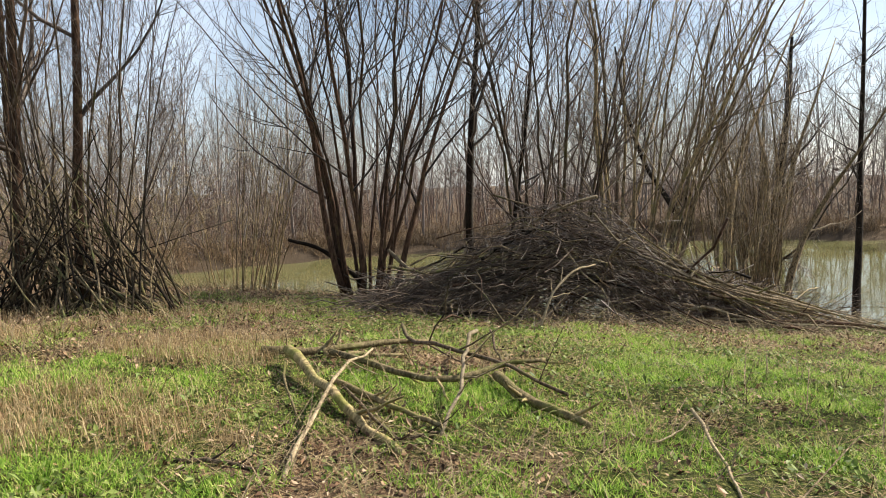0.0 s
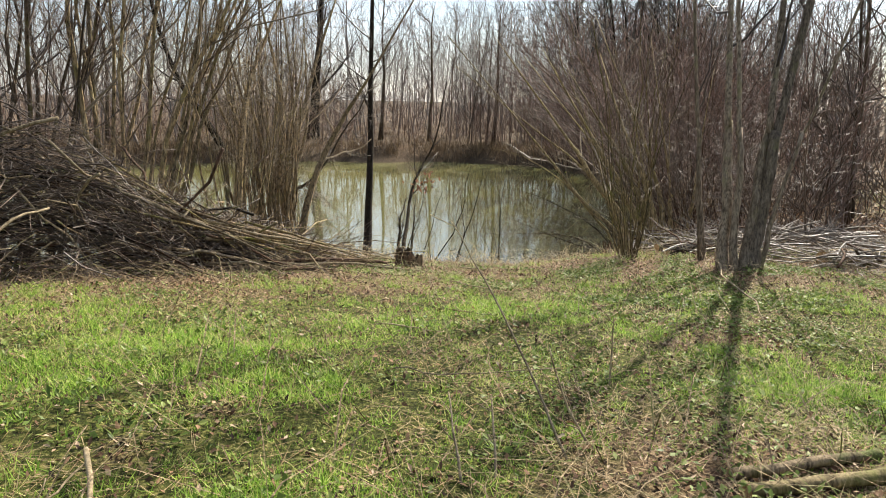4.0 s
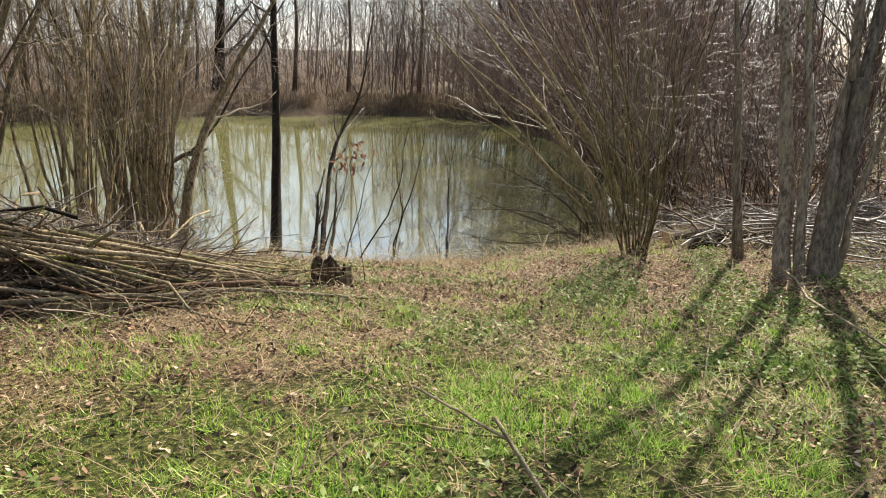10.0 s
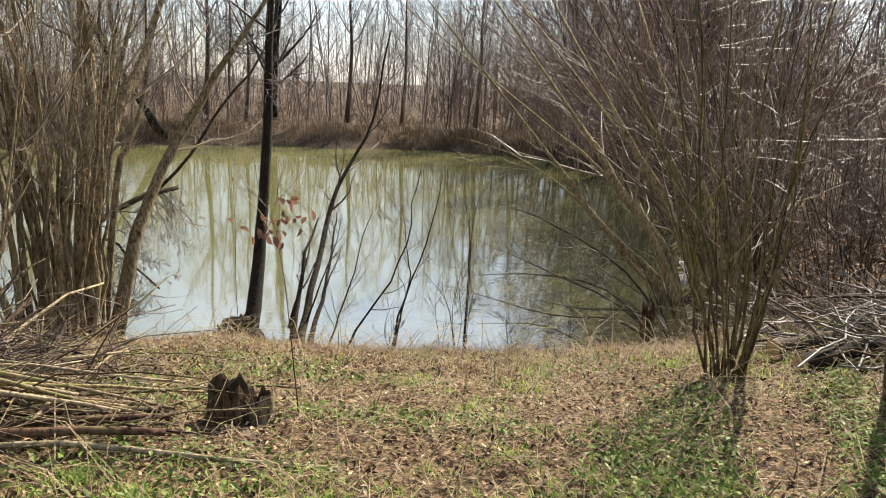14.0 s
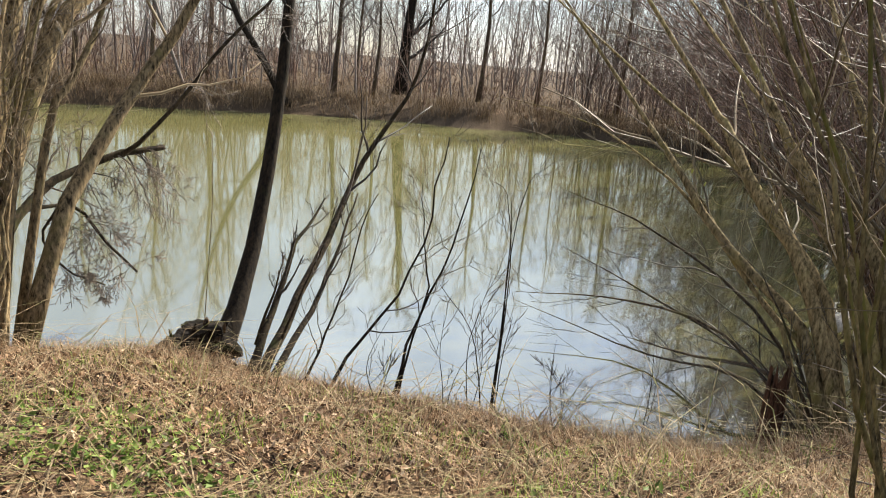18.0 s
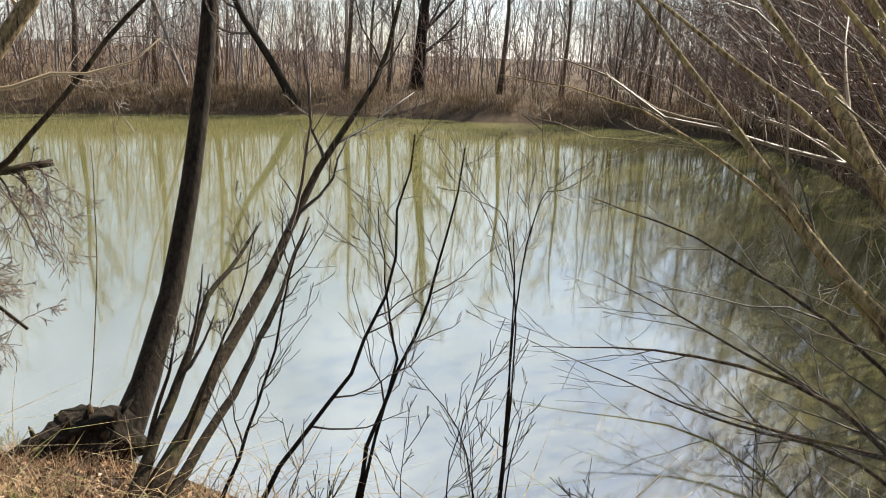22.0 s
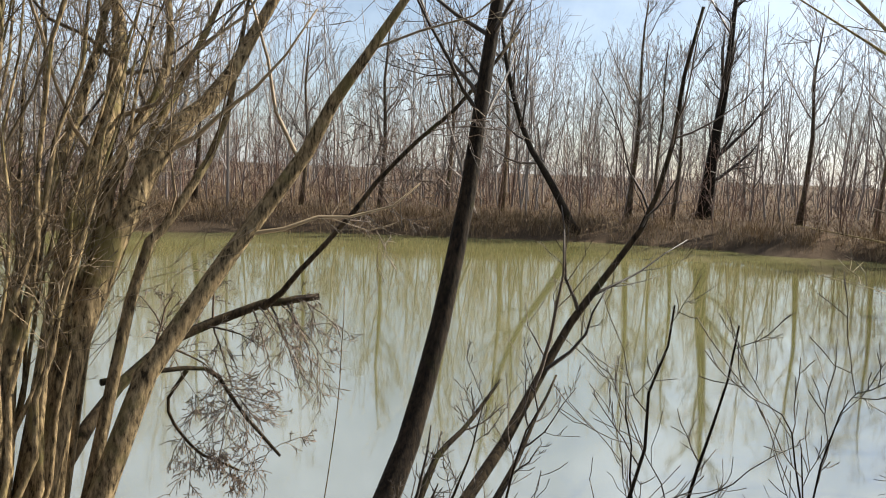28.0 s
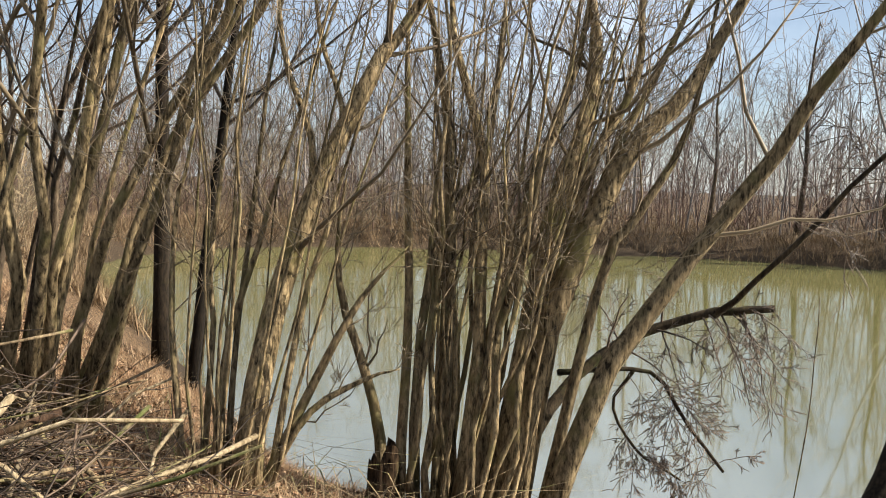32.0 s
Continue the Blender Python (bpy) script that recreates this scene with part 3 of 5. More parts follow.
WILLOW_MAIN = [
    [(6.85, 15.25, 0.8), (7.25, 15.5, 1.6), (7.6, 15.8, 2.3), (8.05, 16.0, 3.0), (8.45, 15.95, 3.65), (9.0, 15.9, 4.5)],
    [(6.58, 15.22, 0.87), (6.84, 15.56, 2.04), (7.19, 15.94, 3.17), (7.52, 16.2, 3.59), (7.9, 16.56, 4.44)],
    [(6.52, 15.24, 1.18), (6.76, 15.62, 2.68), (6.89, 15.81, 3.33), (6.88, 15.91, 4.0), (6.81, 15.95, 4.42)],
    [(6.24, 15.03, 0.86), (6.16, 15.17, 1.95), (6.11, 15.28, 2.75), (6.02, 15.35, 3.44), (5.79, 15.39, 4.4)],
    [(6.0, 14.9, 0.87), (5.94, 15.01, 1.75), (5.87, 15.14, 2.74), (5.77, 15.23, 3.56), (5.72, 15.35, 4.4)],
    [(6.34, 15.09, 0.87), (6.38, 15.24, 1.64), (6.34, 15.37, 2.55), (6.28, 15.44, 3.16), (6.03, 15.44, 3.98), (5.95, 15.48, 4.41)],
    [(6.45, 15.14, 0.87), (6.51, 15.34, 1.8), (6.53, 15.46, 2.43), (6.77, 15.8, 3.66), (6.83, 15.92, 4.17)],
    [(6.48, 15.16, 0.87), (6.46, 15.27, 1.57), (6.55, 15.42, 2.12), (6.6, 15.54, 2.68), (6.74, 15.73, 3.37)],
    [(6.1, 14.95, 0.86), (6.04, 15.07, 1.75), (6.09, 15.25, 2.67), (6.3, 15.43, 3.04), (6.31, 15.57, 3.78), (6.34, 15.69, 4.41)],
    [(6.79, 15.41, 1.34), (7.1, 15.75, 2.28), (7.29, 15.92, 2.69), (7.54, 16.15, 3.26), (7.67, 16.37, 4.09)],
    [(6.67, 15.38, 1.57), (6.93, 15.73, 2.76), (7.19, 16.03, 3.67), (7.17, 16.15, 4.43)],
]
WILLOW_LOW = [
    [(6.65, 15.26, 0.87), (6.75, 15.47, 1.8), (6.85, 15.67, 2.64), (6.9, 15.79, 3.17)],
    [(6.72, 15.29, 0.87), (6.82, 15.51, 1.81), (6.95, 15.69, 2.44), (7.01, 15.84, 3.17)],
    [(5.91, 14.85, 0.86), (5.85, 14.87, 1.17), (5.69, 14.86, 1.63), (5.5, 14.83, 2.1), (5.43, 14.89, 2.62), (5.45, 14.96, 2.98)],
]
main_at = taller(grounded(WILLOW_MAIN), 7.2, 0.06, 4) + grounded(WILLOW_LOW) + [[(7.05, 15.8, 2.75), (7.11, 15.9, 3.17), (7.39, 16.18, 3.92), (7.54, 16.35, 4.43), (7.8, 16.7, 5.6)]]
shrub("willow_clump", 6.4, 15.05, 26, 0.17, 4.4, 0.024, 15, label="large bare willow clump leaning over the water", mat=BARK_OLIVE, twig=TWIG_OLIVE, lean=(0.04, 0.2), ring=0.36, crook=0.12,
      extra=main_at, radii=[0.08, 0.1, 0.084, 0.056, 0.037, 0.052, 0.056, 0.045, 0.037, 0.042, 0.045, 0.03, 0.032, 0.046, 0.036], levels=((5, 0.28, 48), (5, 0.45, 50), (3, 0.5, 46)), start=0.3, thin=0.28, sides=9, twist=1.9)

# the broken limb that reaches out over the water, with hanging twigs
woody("broken_limb", (6.7, 15.9, 1.2), [[(6.62, 15.75, 1.0), (7.0, 16.6, 1.6), (7.73, 16.92, 1.92), (8.14, 17.0, 1.98)], [(6.62, 16.3, 1.4), (7.17, 16.82, 1.38), (7.49, 16.88, 0.97), (7.86, 16.95, 0.59)],
                                         [(7.1, 16.8, 1.38), (6.92, 16.78, 1.07), (7.15, 16.82, 0.69), (7.51, 16.88, 0.5)],
                                         [(7.7, 16.91, 1.91), (8.08, 16.7, 2.3), (8.56, 16.85, 2.85), (8.96, 16.95, 3.38), (9.4, 17.16, 3.83), (9.8, 17.37, 4.4)]], [0.05, 0.022, 0.016, 0.024], "mossy broken limb reaching over the water", "branch", 25, BARK_MOSSY, TWIG_BROWN,
      levels=((18, 0.34, 70), (7, 0.55, 55), (5, 0.5, 50)), rise=-0.3, thin=0.25, twig_floor=0.0032, tip=0.6, part_name="limb", crook=0.1, twig_label="fine hanging twigs")

# hazel and willow on the near shore to the right
shrub("hazel_bush", 10.15, 9.66, 22, 0.32, 4.2, 0.0125, 16, lean=(-0.04, 0.1), label="thin bare hazel rods on the bank", twig=TWIG_OLIVE, mat=BARK_BROWN, levels=((6, 0.32, 50), (4, 0.45, 50)), ring=0.14, crook=0.13, rise=0.1, n=10, sides=6, twist=1.6)
WILLOW_BANK = [
    [(13.35, 12.06, 0.57), (13.18, 12.75, 1.46), (13.02, 13.36, 2.2), (12.92, 13.78, 2.75), (12.81, 14.13, 3.14)],
    [(13.41, 11.97, 0.57), (13.41, 12.37, 1.34), (13.33, 12.87, 2.08), (13.24, 13.24, 2.57), (13.16, 13.66, 3.15)],
    [(13.49, 11.86, 0.57), (13.51, 12.23, 1.34), (13.48, 12.6, 1.99), (13.44, 13.0, 2.64), (13.34, 13.41, 3.16)],
    [(13.55, 11.78, 0.57), (13.61, 12.09, 1.35), (13.65, 12.34, 1.93), (13.66, 12.57, 2.42), (13.62, 13.02, 3.17)],
    [(13.59, 11.73, 0.58), (13.69, 11.98, 1.35), (13.75, 12.11, 1.77), (13.77, 12.34, 2.26), (13.8, 12.67, 2.98)],
    [(13.65, 11.65, 0.61), (13.78, 11.79, 1.22), (13.87, 11.95, 1.78), (13.96, 12.11, 2.33)],
    [(13.28, 12.17, 0.6), (13.09, 12.67, 1.07), (12.97, 13.01, 1.39), (12.75, 13.54, 1.83), (12.6, 14.04, 2.38), (12.35, 14.77, 3.12)],
    [(13.34, 12.1, 0.63), (13.27, 12.56, 1.33), (13.18, 12.92, 1.78), (13.07, 13.27, 2.17), (12.85, 13.81, 2.62), (12.56, 14.45, 3.07)],
    [(13.46, 11.93, 0.64), (13.42, 12.25, 1.15), (13.36, 12.67, 1.79), (13.29, 13.06, 2.37), (13.13, 13.59, 2.96)],
    [(13.69, 11.6, 0.61), (13.92, 11.6, 1.23), (14.12, 11.62, 1.82), (14.31, 11.73, 2.54)],
    [(13.29, 12.14, 0.56), (13.11, 12.56, 0.91), (12.98, 12.89, 1.19), (12.86, 13.23, 1.51), (12.74, 13.62, 1.96), (12.56, 14.19, 2.57)],
    [(13.2, 12.33, 0.69), (13.0, 12.78, 1.03), (12.91, 13.05, 1.32), (12.68, 13.7, 1.96), (12.5, 14.13, 2.31), (12.13, 14.85, 2.69), (11.51, 15.81, 2.86)],
    [(13.6, 11.87, 0.9), (13.83, 11.79, 1.35), (14.22, 11.48, 1.82), (14.47, 11.29, 2.12)],
]
willow = shrub("willow_bush", 13.55, 11.85, 6, 0.3, 4.4, 0.024, 17, lean=(-0.03, 0.3), label="bare mossy willow bush sweeping out over the pond", mat=BARK_WILLOW, twig=TWIG_OLIVE, ring=0.32,
      extra=taller(grounded(WILLOW_BANK[:10]), 5.4, 0.08, 5) + grounded(WILLOW_BANK[10:]), radii=[0.078, 0.092, 0.088, 0.094, 0.074, 0.06, 0.058, 0.05, 0.056, 0.044, 0.036, 0.026, 0.02], levels=((5, 0.34, 42), (4, 0.42, 50), (2, 0.5, 48)), start=0.3, crook=0.07, rise=0.05, thin=0.3, sides=9, twist=1.7)
for k, (x, y, h, n, ln) in enumerate(((14.5, 11.0, 2.6, 14, (0.0, 0.3)), (14.3, 10.0, 1.8, 10, (0.1, 0.1)), (15.0, 11.5, 3.2, 14, (-0.1, 0.2)), (15.2, 10.4, 3.0, 12, (0.0, 0.1)))):
    shrub("thicket_bush", x, y, n, 0.7, h, 0.014, 90 + k, lean=ln, label="tangled brown thicket beside the willow", mat=BARK_RED, twig=TWIG_BROWN, levels=((7, 0.45, 50), (5, 0.5, 48), (3, 0.5, 42)), ring=0.45, crook=0.14,
          group="thickets beside the willow", n=10, sides=5, rise=0.05)
r = np.random.default_rng(58)
for k in range(14):
    stem = spline(WILLOW_BANK[2 + k % 5], 12)
    at = stem[r.integers(6, 12)] + r.normal(0, 1, 3) * [0.05, 0.12, 0.08]
    P = at + np.linspace(0, 1, 5)[:, None] * np.array([r.normal(0, 0.01), r.normal(0, 0.01), 0.045])
    stem_part("catkin", P - np.array(willow.location), np.array([0.003, 0.008, 0.01, 0.008, 0.002]), CATKIN, willow, 6, "pale yellow catkin")
LOW_BOUGHS = [
    [(13.35, 12.2, 0.45), (13.1, 12.75, 0.62), (12.9, 13.74, 0.52), (12.45, 14.35, 0.55)],
    [(13.5, 12.2, 0.4), (13.6, 13.6, 0.42), (13.34, 15.0, 0.7), (12.7, 16.03, 1.08)],
    [(13.45, 12.2, 0.4), (13.4, 13.4, 0.3), (13.12, 14.82, 0.12), (12.2, 16.2, 0.34)],
    [(13.4, 12.2, 0.45), (13.0, 13.3, 0.8), (12.4, 14.3, 0.95), (11.44, 14.81, 0.9)],
    [(13.45, 12.2, 0.5), (13.3, 13.3, 1.0), (12.9, 14.6, 1.6), (12.2, 15.4, 1.9)],
]
shrub("willow_bush", 13.5, 12.15, 3, 0.6, 2.4, 0.02, 27, lean=(-0.25, 0.25), label="low willow bush with boughs arching just over the water", mat=BARK_GREY, twig=TWIG_DARK, ring=0.4,
      extra=grounded(LOW_BOUGHS), radii=[0.026, 0.022, 0.02, 0.02, 0.022], levels=((8, 0.3, 34), (4, 0.45, 40)), rise=0.05, start=0.2, crook=0.08)
for k, (x, y, h) in enumerate(((17.4, 14.2, 4.0), (18.8, 15.6, 5.0), (20.4, 17.0, 5.2), (22.4, 19.2, 5.4), (24.8, 21.8, 5.2), (27.2, 25.2, 4.2), (29.6, 29.4, 4.2), (31.4, 34.2, 4.2))):
    shrub("shore_bush", x, y, 20, 0.8, h, 0.022, 50 + k, lean=(-0.22, 0.18), label="bare reddish bush hanging over the far water's edge", mat=BARK_RED, twig=TWIG_RED, levels=((7, 0.45, 45), (4, 0.5, 45), (2, 0.5, 42)), ring=0.6,
          group="bushes along the shore", n=9, sides=5, twig_floor=0.006)

for k, (x, y, h) in enumerate(((25.6, 21.6, 8.0), (28.6, 25.4, 9.2), (31.4, 29.8, 10.0), (33.5, 35.0, 9.5))):
    at = on_ground(x, y, -0.05)
    st, ra = fan(750 + k, at, 5, 0.22, h, 0.13, (-0.08, 0.0), 0.35)
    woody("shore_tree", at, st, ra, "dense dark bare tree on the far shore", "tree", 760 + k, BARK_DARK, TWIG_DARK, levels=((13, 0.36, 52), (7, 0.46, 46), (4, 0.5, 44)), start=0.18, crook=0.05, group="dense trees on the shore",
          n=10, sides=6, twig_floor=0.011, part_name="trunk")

# the tree of several trunks whose shadows cross the meadow
BIG_TRUNKS = [
    [(10.08, 7.86, 1.6), (10.36, 8.12, 2.6), (10.62, 8.4, 3.5), (10.95, 8.7, 4.5)],
    [(10.14, 7.76, 1.6), (10.3, 7.92, 2.6), (10.45, 8.07, 3.5), (10.65, 8.27, 4.5)],
    [(10.24, 7.68, 1.6), (10.45, 7.77, 2.6), (10.65, 7.86, 3.5), (10.88, 7.95, 4.5)],
    [(10.3, 7.6, 1.6), (10.57, 7.63, 2.6), (10.8, 7.65, 3.5), (11.06, 7.65, 4.5)],
    [(10.42, 7.58, 1.6), (10.6, 7.48, 2.6), (10.85, 7.38, 3.5), (11.15, 7.2, 4.5)],
]
woody("multi_trunk_tree", on_ground(10.2, 7.73, -0.05), taller(grounded(BIG_TRUNKS, 0.15), 15.0, 0.05, 6), [0.08, 0.056, 0.08, 0.1, 0.035], "tree of several grey trunks casting long shadows on the meadow", "tree", 18, BARK_TRUNK, TWIG_DARK,
      levels=((11, 0.26, 42), (6, 0.42, 42), (4, 0.5, 40)), start=0.74, tip=0.4, n=20, part_name="trunk", crook=0.022, sides=10, flare=0.3)
woody("slim_tree", on_ground(10.7, 8.72, -0.05), taller(grounded([[(10.72, 8.7, 1.5), (10.64, 8.8, 2.4), (10.62, 8.9, 3.2), (10.6, 9.03, 4.5)]], 0.1), 9.0, 0.02, 7), [0.058], "slim grey tree beside the multi-trunk tree", "tree", 28, BARK_TRUNK, TWIG_BROWN,
      levels=((10, 0.2, 42), (5, 0.42, 42)), start=0.6, part_name="trunk", crook=0.02)

for k, (x, y, h, q) in enumerate(((16.4, 8.4, 7.5, 0.09), (17.8, 10.3, 7, 0.06), (18.6, 7.0, 7.5, 0.07), (19.6, 9.9, 7, 0.06), (21.4, 8.2, 8, 0.08), (17.2, 5.2, 7, 0.06), (20.8, 11.8, 7.5, 0.07))):
    z = ground_z(x, y)
    woody("slim_tree", (x, y, z), [[(x, y, z - 0.1), (x + 0.15 * ((k % 3) - 1), y, z + h * 0.35), (x + 0.3 * ((k % 3) - 1), y + 0.1, z + h * 0.7), (x + 0.5 * ((k % 3) - 1), y + 0.1, z + h)]], [q], "slim dark tree standing over the brushwood", "tree", 700 + k, BARK_GREY, TWIG_BROWN,
          levels=((9, 0.34, 52), (5, 0.42, 46), (2, 0.5, 42)), start=0.25, part_name="trunk", crook=0.05, twist=1.7, group="slim trees over the brushwood", n=10)

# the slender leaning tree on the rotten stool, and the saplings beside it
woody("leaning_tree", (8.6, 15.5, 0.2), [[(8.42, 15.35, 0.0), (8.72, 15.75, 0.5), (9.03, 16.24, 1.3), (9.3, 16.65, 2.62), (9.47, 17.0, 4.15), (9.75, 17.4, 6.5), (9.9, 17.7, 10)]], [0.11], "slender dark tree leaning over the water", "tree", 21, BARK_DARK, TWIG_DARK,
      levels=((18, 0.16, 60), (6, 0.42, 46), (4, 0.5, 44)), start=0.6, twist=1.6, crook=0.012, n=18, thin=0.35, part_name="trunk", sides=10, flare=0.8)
woody("leaning_sapling", (8.75, 14.3, 0.5), [[(8.7, 14.25, 0.4), (9.2, 14.9, 0.95), (9.78, 15.68, 1.6), (10.3, 16.05, 2.3), (10.65, 16.1, 3.0), (10.8, 15.9, 4.2)], [(8.62, 14.3, 0.4), (8.95, 14.75, 0.85), (9.2, 15.1, 1.35), (9.56, 15.52, 1.73)],
                                             [(8.8, 14.2, 0.4), (9.25, 14.8, 0.8), (9.6, 15.3, 1.25), (9.95, 15.8, 1.75)], [(8.75, 14.62, 0.6), (8.83, 14.61, 0.91), (8.91, 14.6, 1.17), (8.96, 14.6, 1.42)],
                                             [(8.95, 14.6, 0.6), (9.11, 14.58, 1.06), (9.28, 14.57, 1.5), (9.38, 14.56, 1.94)]], [0.05, 0.042, 0.036, 0.018, 0.013], "leaning mossy sapling group with a broken tip", "sapling", 22, BARK_MOSSY, TWIG_DARK,
      levels=((8, 0.24, 50), (4, 0.45, 46), (2, 0.5, 44)), start=0.4, crook=0.07, n=16, tip=0.22, twist=1.8)
woody("water_sapling", (9.6, 14.1, 0.3), grounded([[(9.1, 14.4, 0.1), (9.3, 14.38, 0.72), (9.51, 14.31, 1.4), (9.7, 14.24, 2.04)], [(9.3, 14.3, 0.1), (9.71, 14.24, 0.87), (10.08, 14.11, 1.72), (10.18, 14.07, 2.58)],
                                          [(9.82, 14.1, 0.1), (10.05, 14.12, 0.84), (10.31, 14.02, 1.7), (10.43, 13.99, 2.53)], [(10.14, 14.09, 1.15), (10.08, 14.11, 1.51), (10.03, 14.12, 1.81), (10.0, 14.14, 2.11)],
                                          [(9.5, 14.2, 0.1), (9.71, 14.24, 0.25), (9.93, 14.16, 0.4), (10.18, 14.07, 0.5)]][:3] + [[(9.9, 14.1, 0.1), (10.14, 14.09, 1.15), (10.05, 14.11, 1.6), (10.0, 14.14, 2.11)]], 0.05), [0.014, 0.017, 0.016, 0.011], "thin dark saplings at the water's edge", "sapling", 23, BARK_DARK, TWIG_DARK,
      levels=((8, 0.25, 52), (4, 0.45, 46)), start=0.25, crook=0.11, n=12, sides=6, twist=1.8)
woody("water_sapling", (10.5, 13.5, 0.3), grounded([[(10.5, 13.45, 0.1), (10.55, 13.51, 0.73), (10.56, 13.51, 1.45), (10.54, 13.51, 2.12)], [(10.52, 13.45, 0.1), (10.58, 13.51, 1.6), (10.49, 13.54, 2.17), (10.37, 13.6, 2.26)], [(10.53, 13.47, 0.1), (10.57, 13.51, 1.6), (10.62, 13.48, 2.18), (10.69, 13.44, 2.36)],
                                          [(10.45, 13.45, 0.1), (10.44, 13.57, 0.52), (10.33, 13.62, 1.0), (10.08, 13.75, 1.36)], [(10.56, 13.42, 0.1), (10.57, 13.5, 0.37), (10.59, 13.49, 0.77), (10.63, 13.47, 1.16)]], 0.05), [0.01, 0.006, 0.006, 0.008, 0.008],
      "thin forked sapling standing before the water", "sapling", 26, BARK_DARK, TWIG_DARK, levels=((6, 0.22, 45), (3, 0.45, 42)), start=0.3, crook=0.03, n=10, sides=5)
r = np.random.default_rng(77)
for k in range(9):
    x = 9.4 + 0.42 * k + r.uniform(-0.15, 0.15)
    y = 13.35 - 0.12 * k + r.uniform(-0.2, 0.35)
    h = r.uniform(0.5, 1.2)
    z = ground_z(x, y)
    woody("bank_sprig", (x, y, z), [[(x, y, z - 0.03), (x + r.normal(0, 0.06), y, z + h * 0.5), (x + r.normal(0, 0.15), y + 0.1, z + h)], [(x, y, z - 0.03), (x + 0.08, y, z + h * 0.4), (x + r.normal(0.15, 0.15), y + 0.1, z + h * 0.8)]], [0.005, 0.004],
          "thin bare sprig on the bank's edge", "sprig", 300 + k, BARK_DARK, TWIG_DARK, levels=((6, 0.35, 45), (3, 0.4, 40)), n=8, sides=5, group="sprigs on the bank's edge")

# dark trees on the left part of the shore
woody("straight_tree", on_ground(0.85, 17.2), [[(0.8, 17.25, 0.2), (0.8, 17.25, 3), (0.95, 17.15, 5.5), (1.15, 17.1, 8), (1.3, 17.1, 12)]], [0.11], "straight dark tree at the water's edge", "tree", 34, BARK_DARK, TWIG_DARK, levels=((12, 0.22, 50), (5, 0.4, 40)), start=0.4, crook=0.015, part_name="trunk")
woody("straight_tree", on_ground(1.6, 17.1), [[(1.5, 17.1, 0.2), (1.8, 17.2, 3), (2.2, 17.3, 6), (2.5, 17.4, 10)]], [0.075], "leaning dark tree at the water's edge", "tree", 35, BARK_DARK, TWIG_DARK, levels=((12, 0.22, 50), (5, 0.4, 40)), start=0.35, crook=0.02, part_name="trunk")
for k, (x, y, dx, q) in enumerate(((-5.5, 10.4, 0.05, 0.085), (-4.9, 10.9, 0.03, 0.08), (-5.9, 11.2, -0.02, 0.06))):
    z = ground_z(x, y)
    woody("meadow_edge_tree", (x, y, z), [[(x, y, z - 0.1), (x + dx, y, z + 3), (x + 2 * dx, y, z + 6), (x + 3 * dx, y, z + 10)]], [q], "brown tree at the meadow's edge", "tree", 60 + k, BARK_RED, TWIG_BROWN, levels=((14, 0.28, 60), (5, 0.4, 42), (3, 0.5, 40)),
          start=0.2, crook=0.03, part_name="trunk", group="trees at the meadow's edge")
shrub("bramble_bush", -6.4, 15.0, 18, 0.8, 3.4, 0.014, 66, label="olive-brown drooping thicket behind the meadow", mat=BARK_OLIVE, twig=TWIG_TAN, levels=DENSE, ring=1.2, rise=-0.1)
shrub("bramble_bush", -4.4, 16.4, 16, 0.8, 3.0, 0.014, 67, label="olive-brown drooping thicket behind the meadow", mat=BARK_OLIVE, twig=TWIG_BROWN, levels=DENSE, ring=1.2, rise=-0.1)

# ---- stack of rods at the left ----
r = np.random.default_rng(36)
stack_at = on_ground(-4.4, 9.7)
stack = thing("rod_stack", stack_at, "stack of cut rods leaning against the trees", "brush pile")
for k in range(120):
    x0, y0 = -4.9 + r.uniform(-0.9, 1.9), 9.5 + r.uniform(-0.5, 0.7)
    z0 = ground_z(x0, y0)
    tx, ty, h = -4.95 + r.normal(0, 0.75), 10.3 + r.normal(0, 0.3), r.uniform(0.5, 2.3)
    p = wander(r, spline([(x0, y0, z0), ((x0 + tx) / 2, (y0 + ty) / 2, z0 + h * 0.55), (tx, ty, z0 + h)], 6)[None], 0.13)[0]
    p[:, 2] = np.maximum(p[:, 2], heights(p[:, 0], p[:, 1]) + 0.01)
    seat(stem_part("rod", p, taper(r.uniform(0.008, 0.02), 0.006, 6), (BARK_OLIVE, WOOD_DEAD, BARK_MOSSY, BARK_MOSSY, BARK_DARK)[r.integers(5)], stack, 5), stack_at)

# ---- brush pile ----
r = np.random.default_rng(31)
pile_at = on_ground(2.0, 11.0)
pile = thing("brush_pile", pile_at, "long heap of cut bare branches at the meadow's edge", "brush pile")


def pile_top(x):
    return 2.05 * np.exp(-(np.abs(x - 2.3) / 1.2) ** 1.5) + 0.7 * np.exp(-((x - 0.6) / 1.2) ** 2) + 0.6 * np.exp(-((x - 4.5) / 1.2) ** 2)


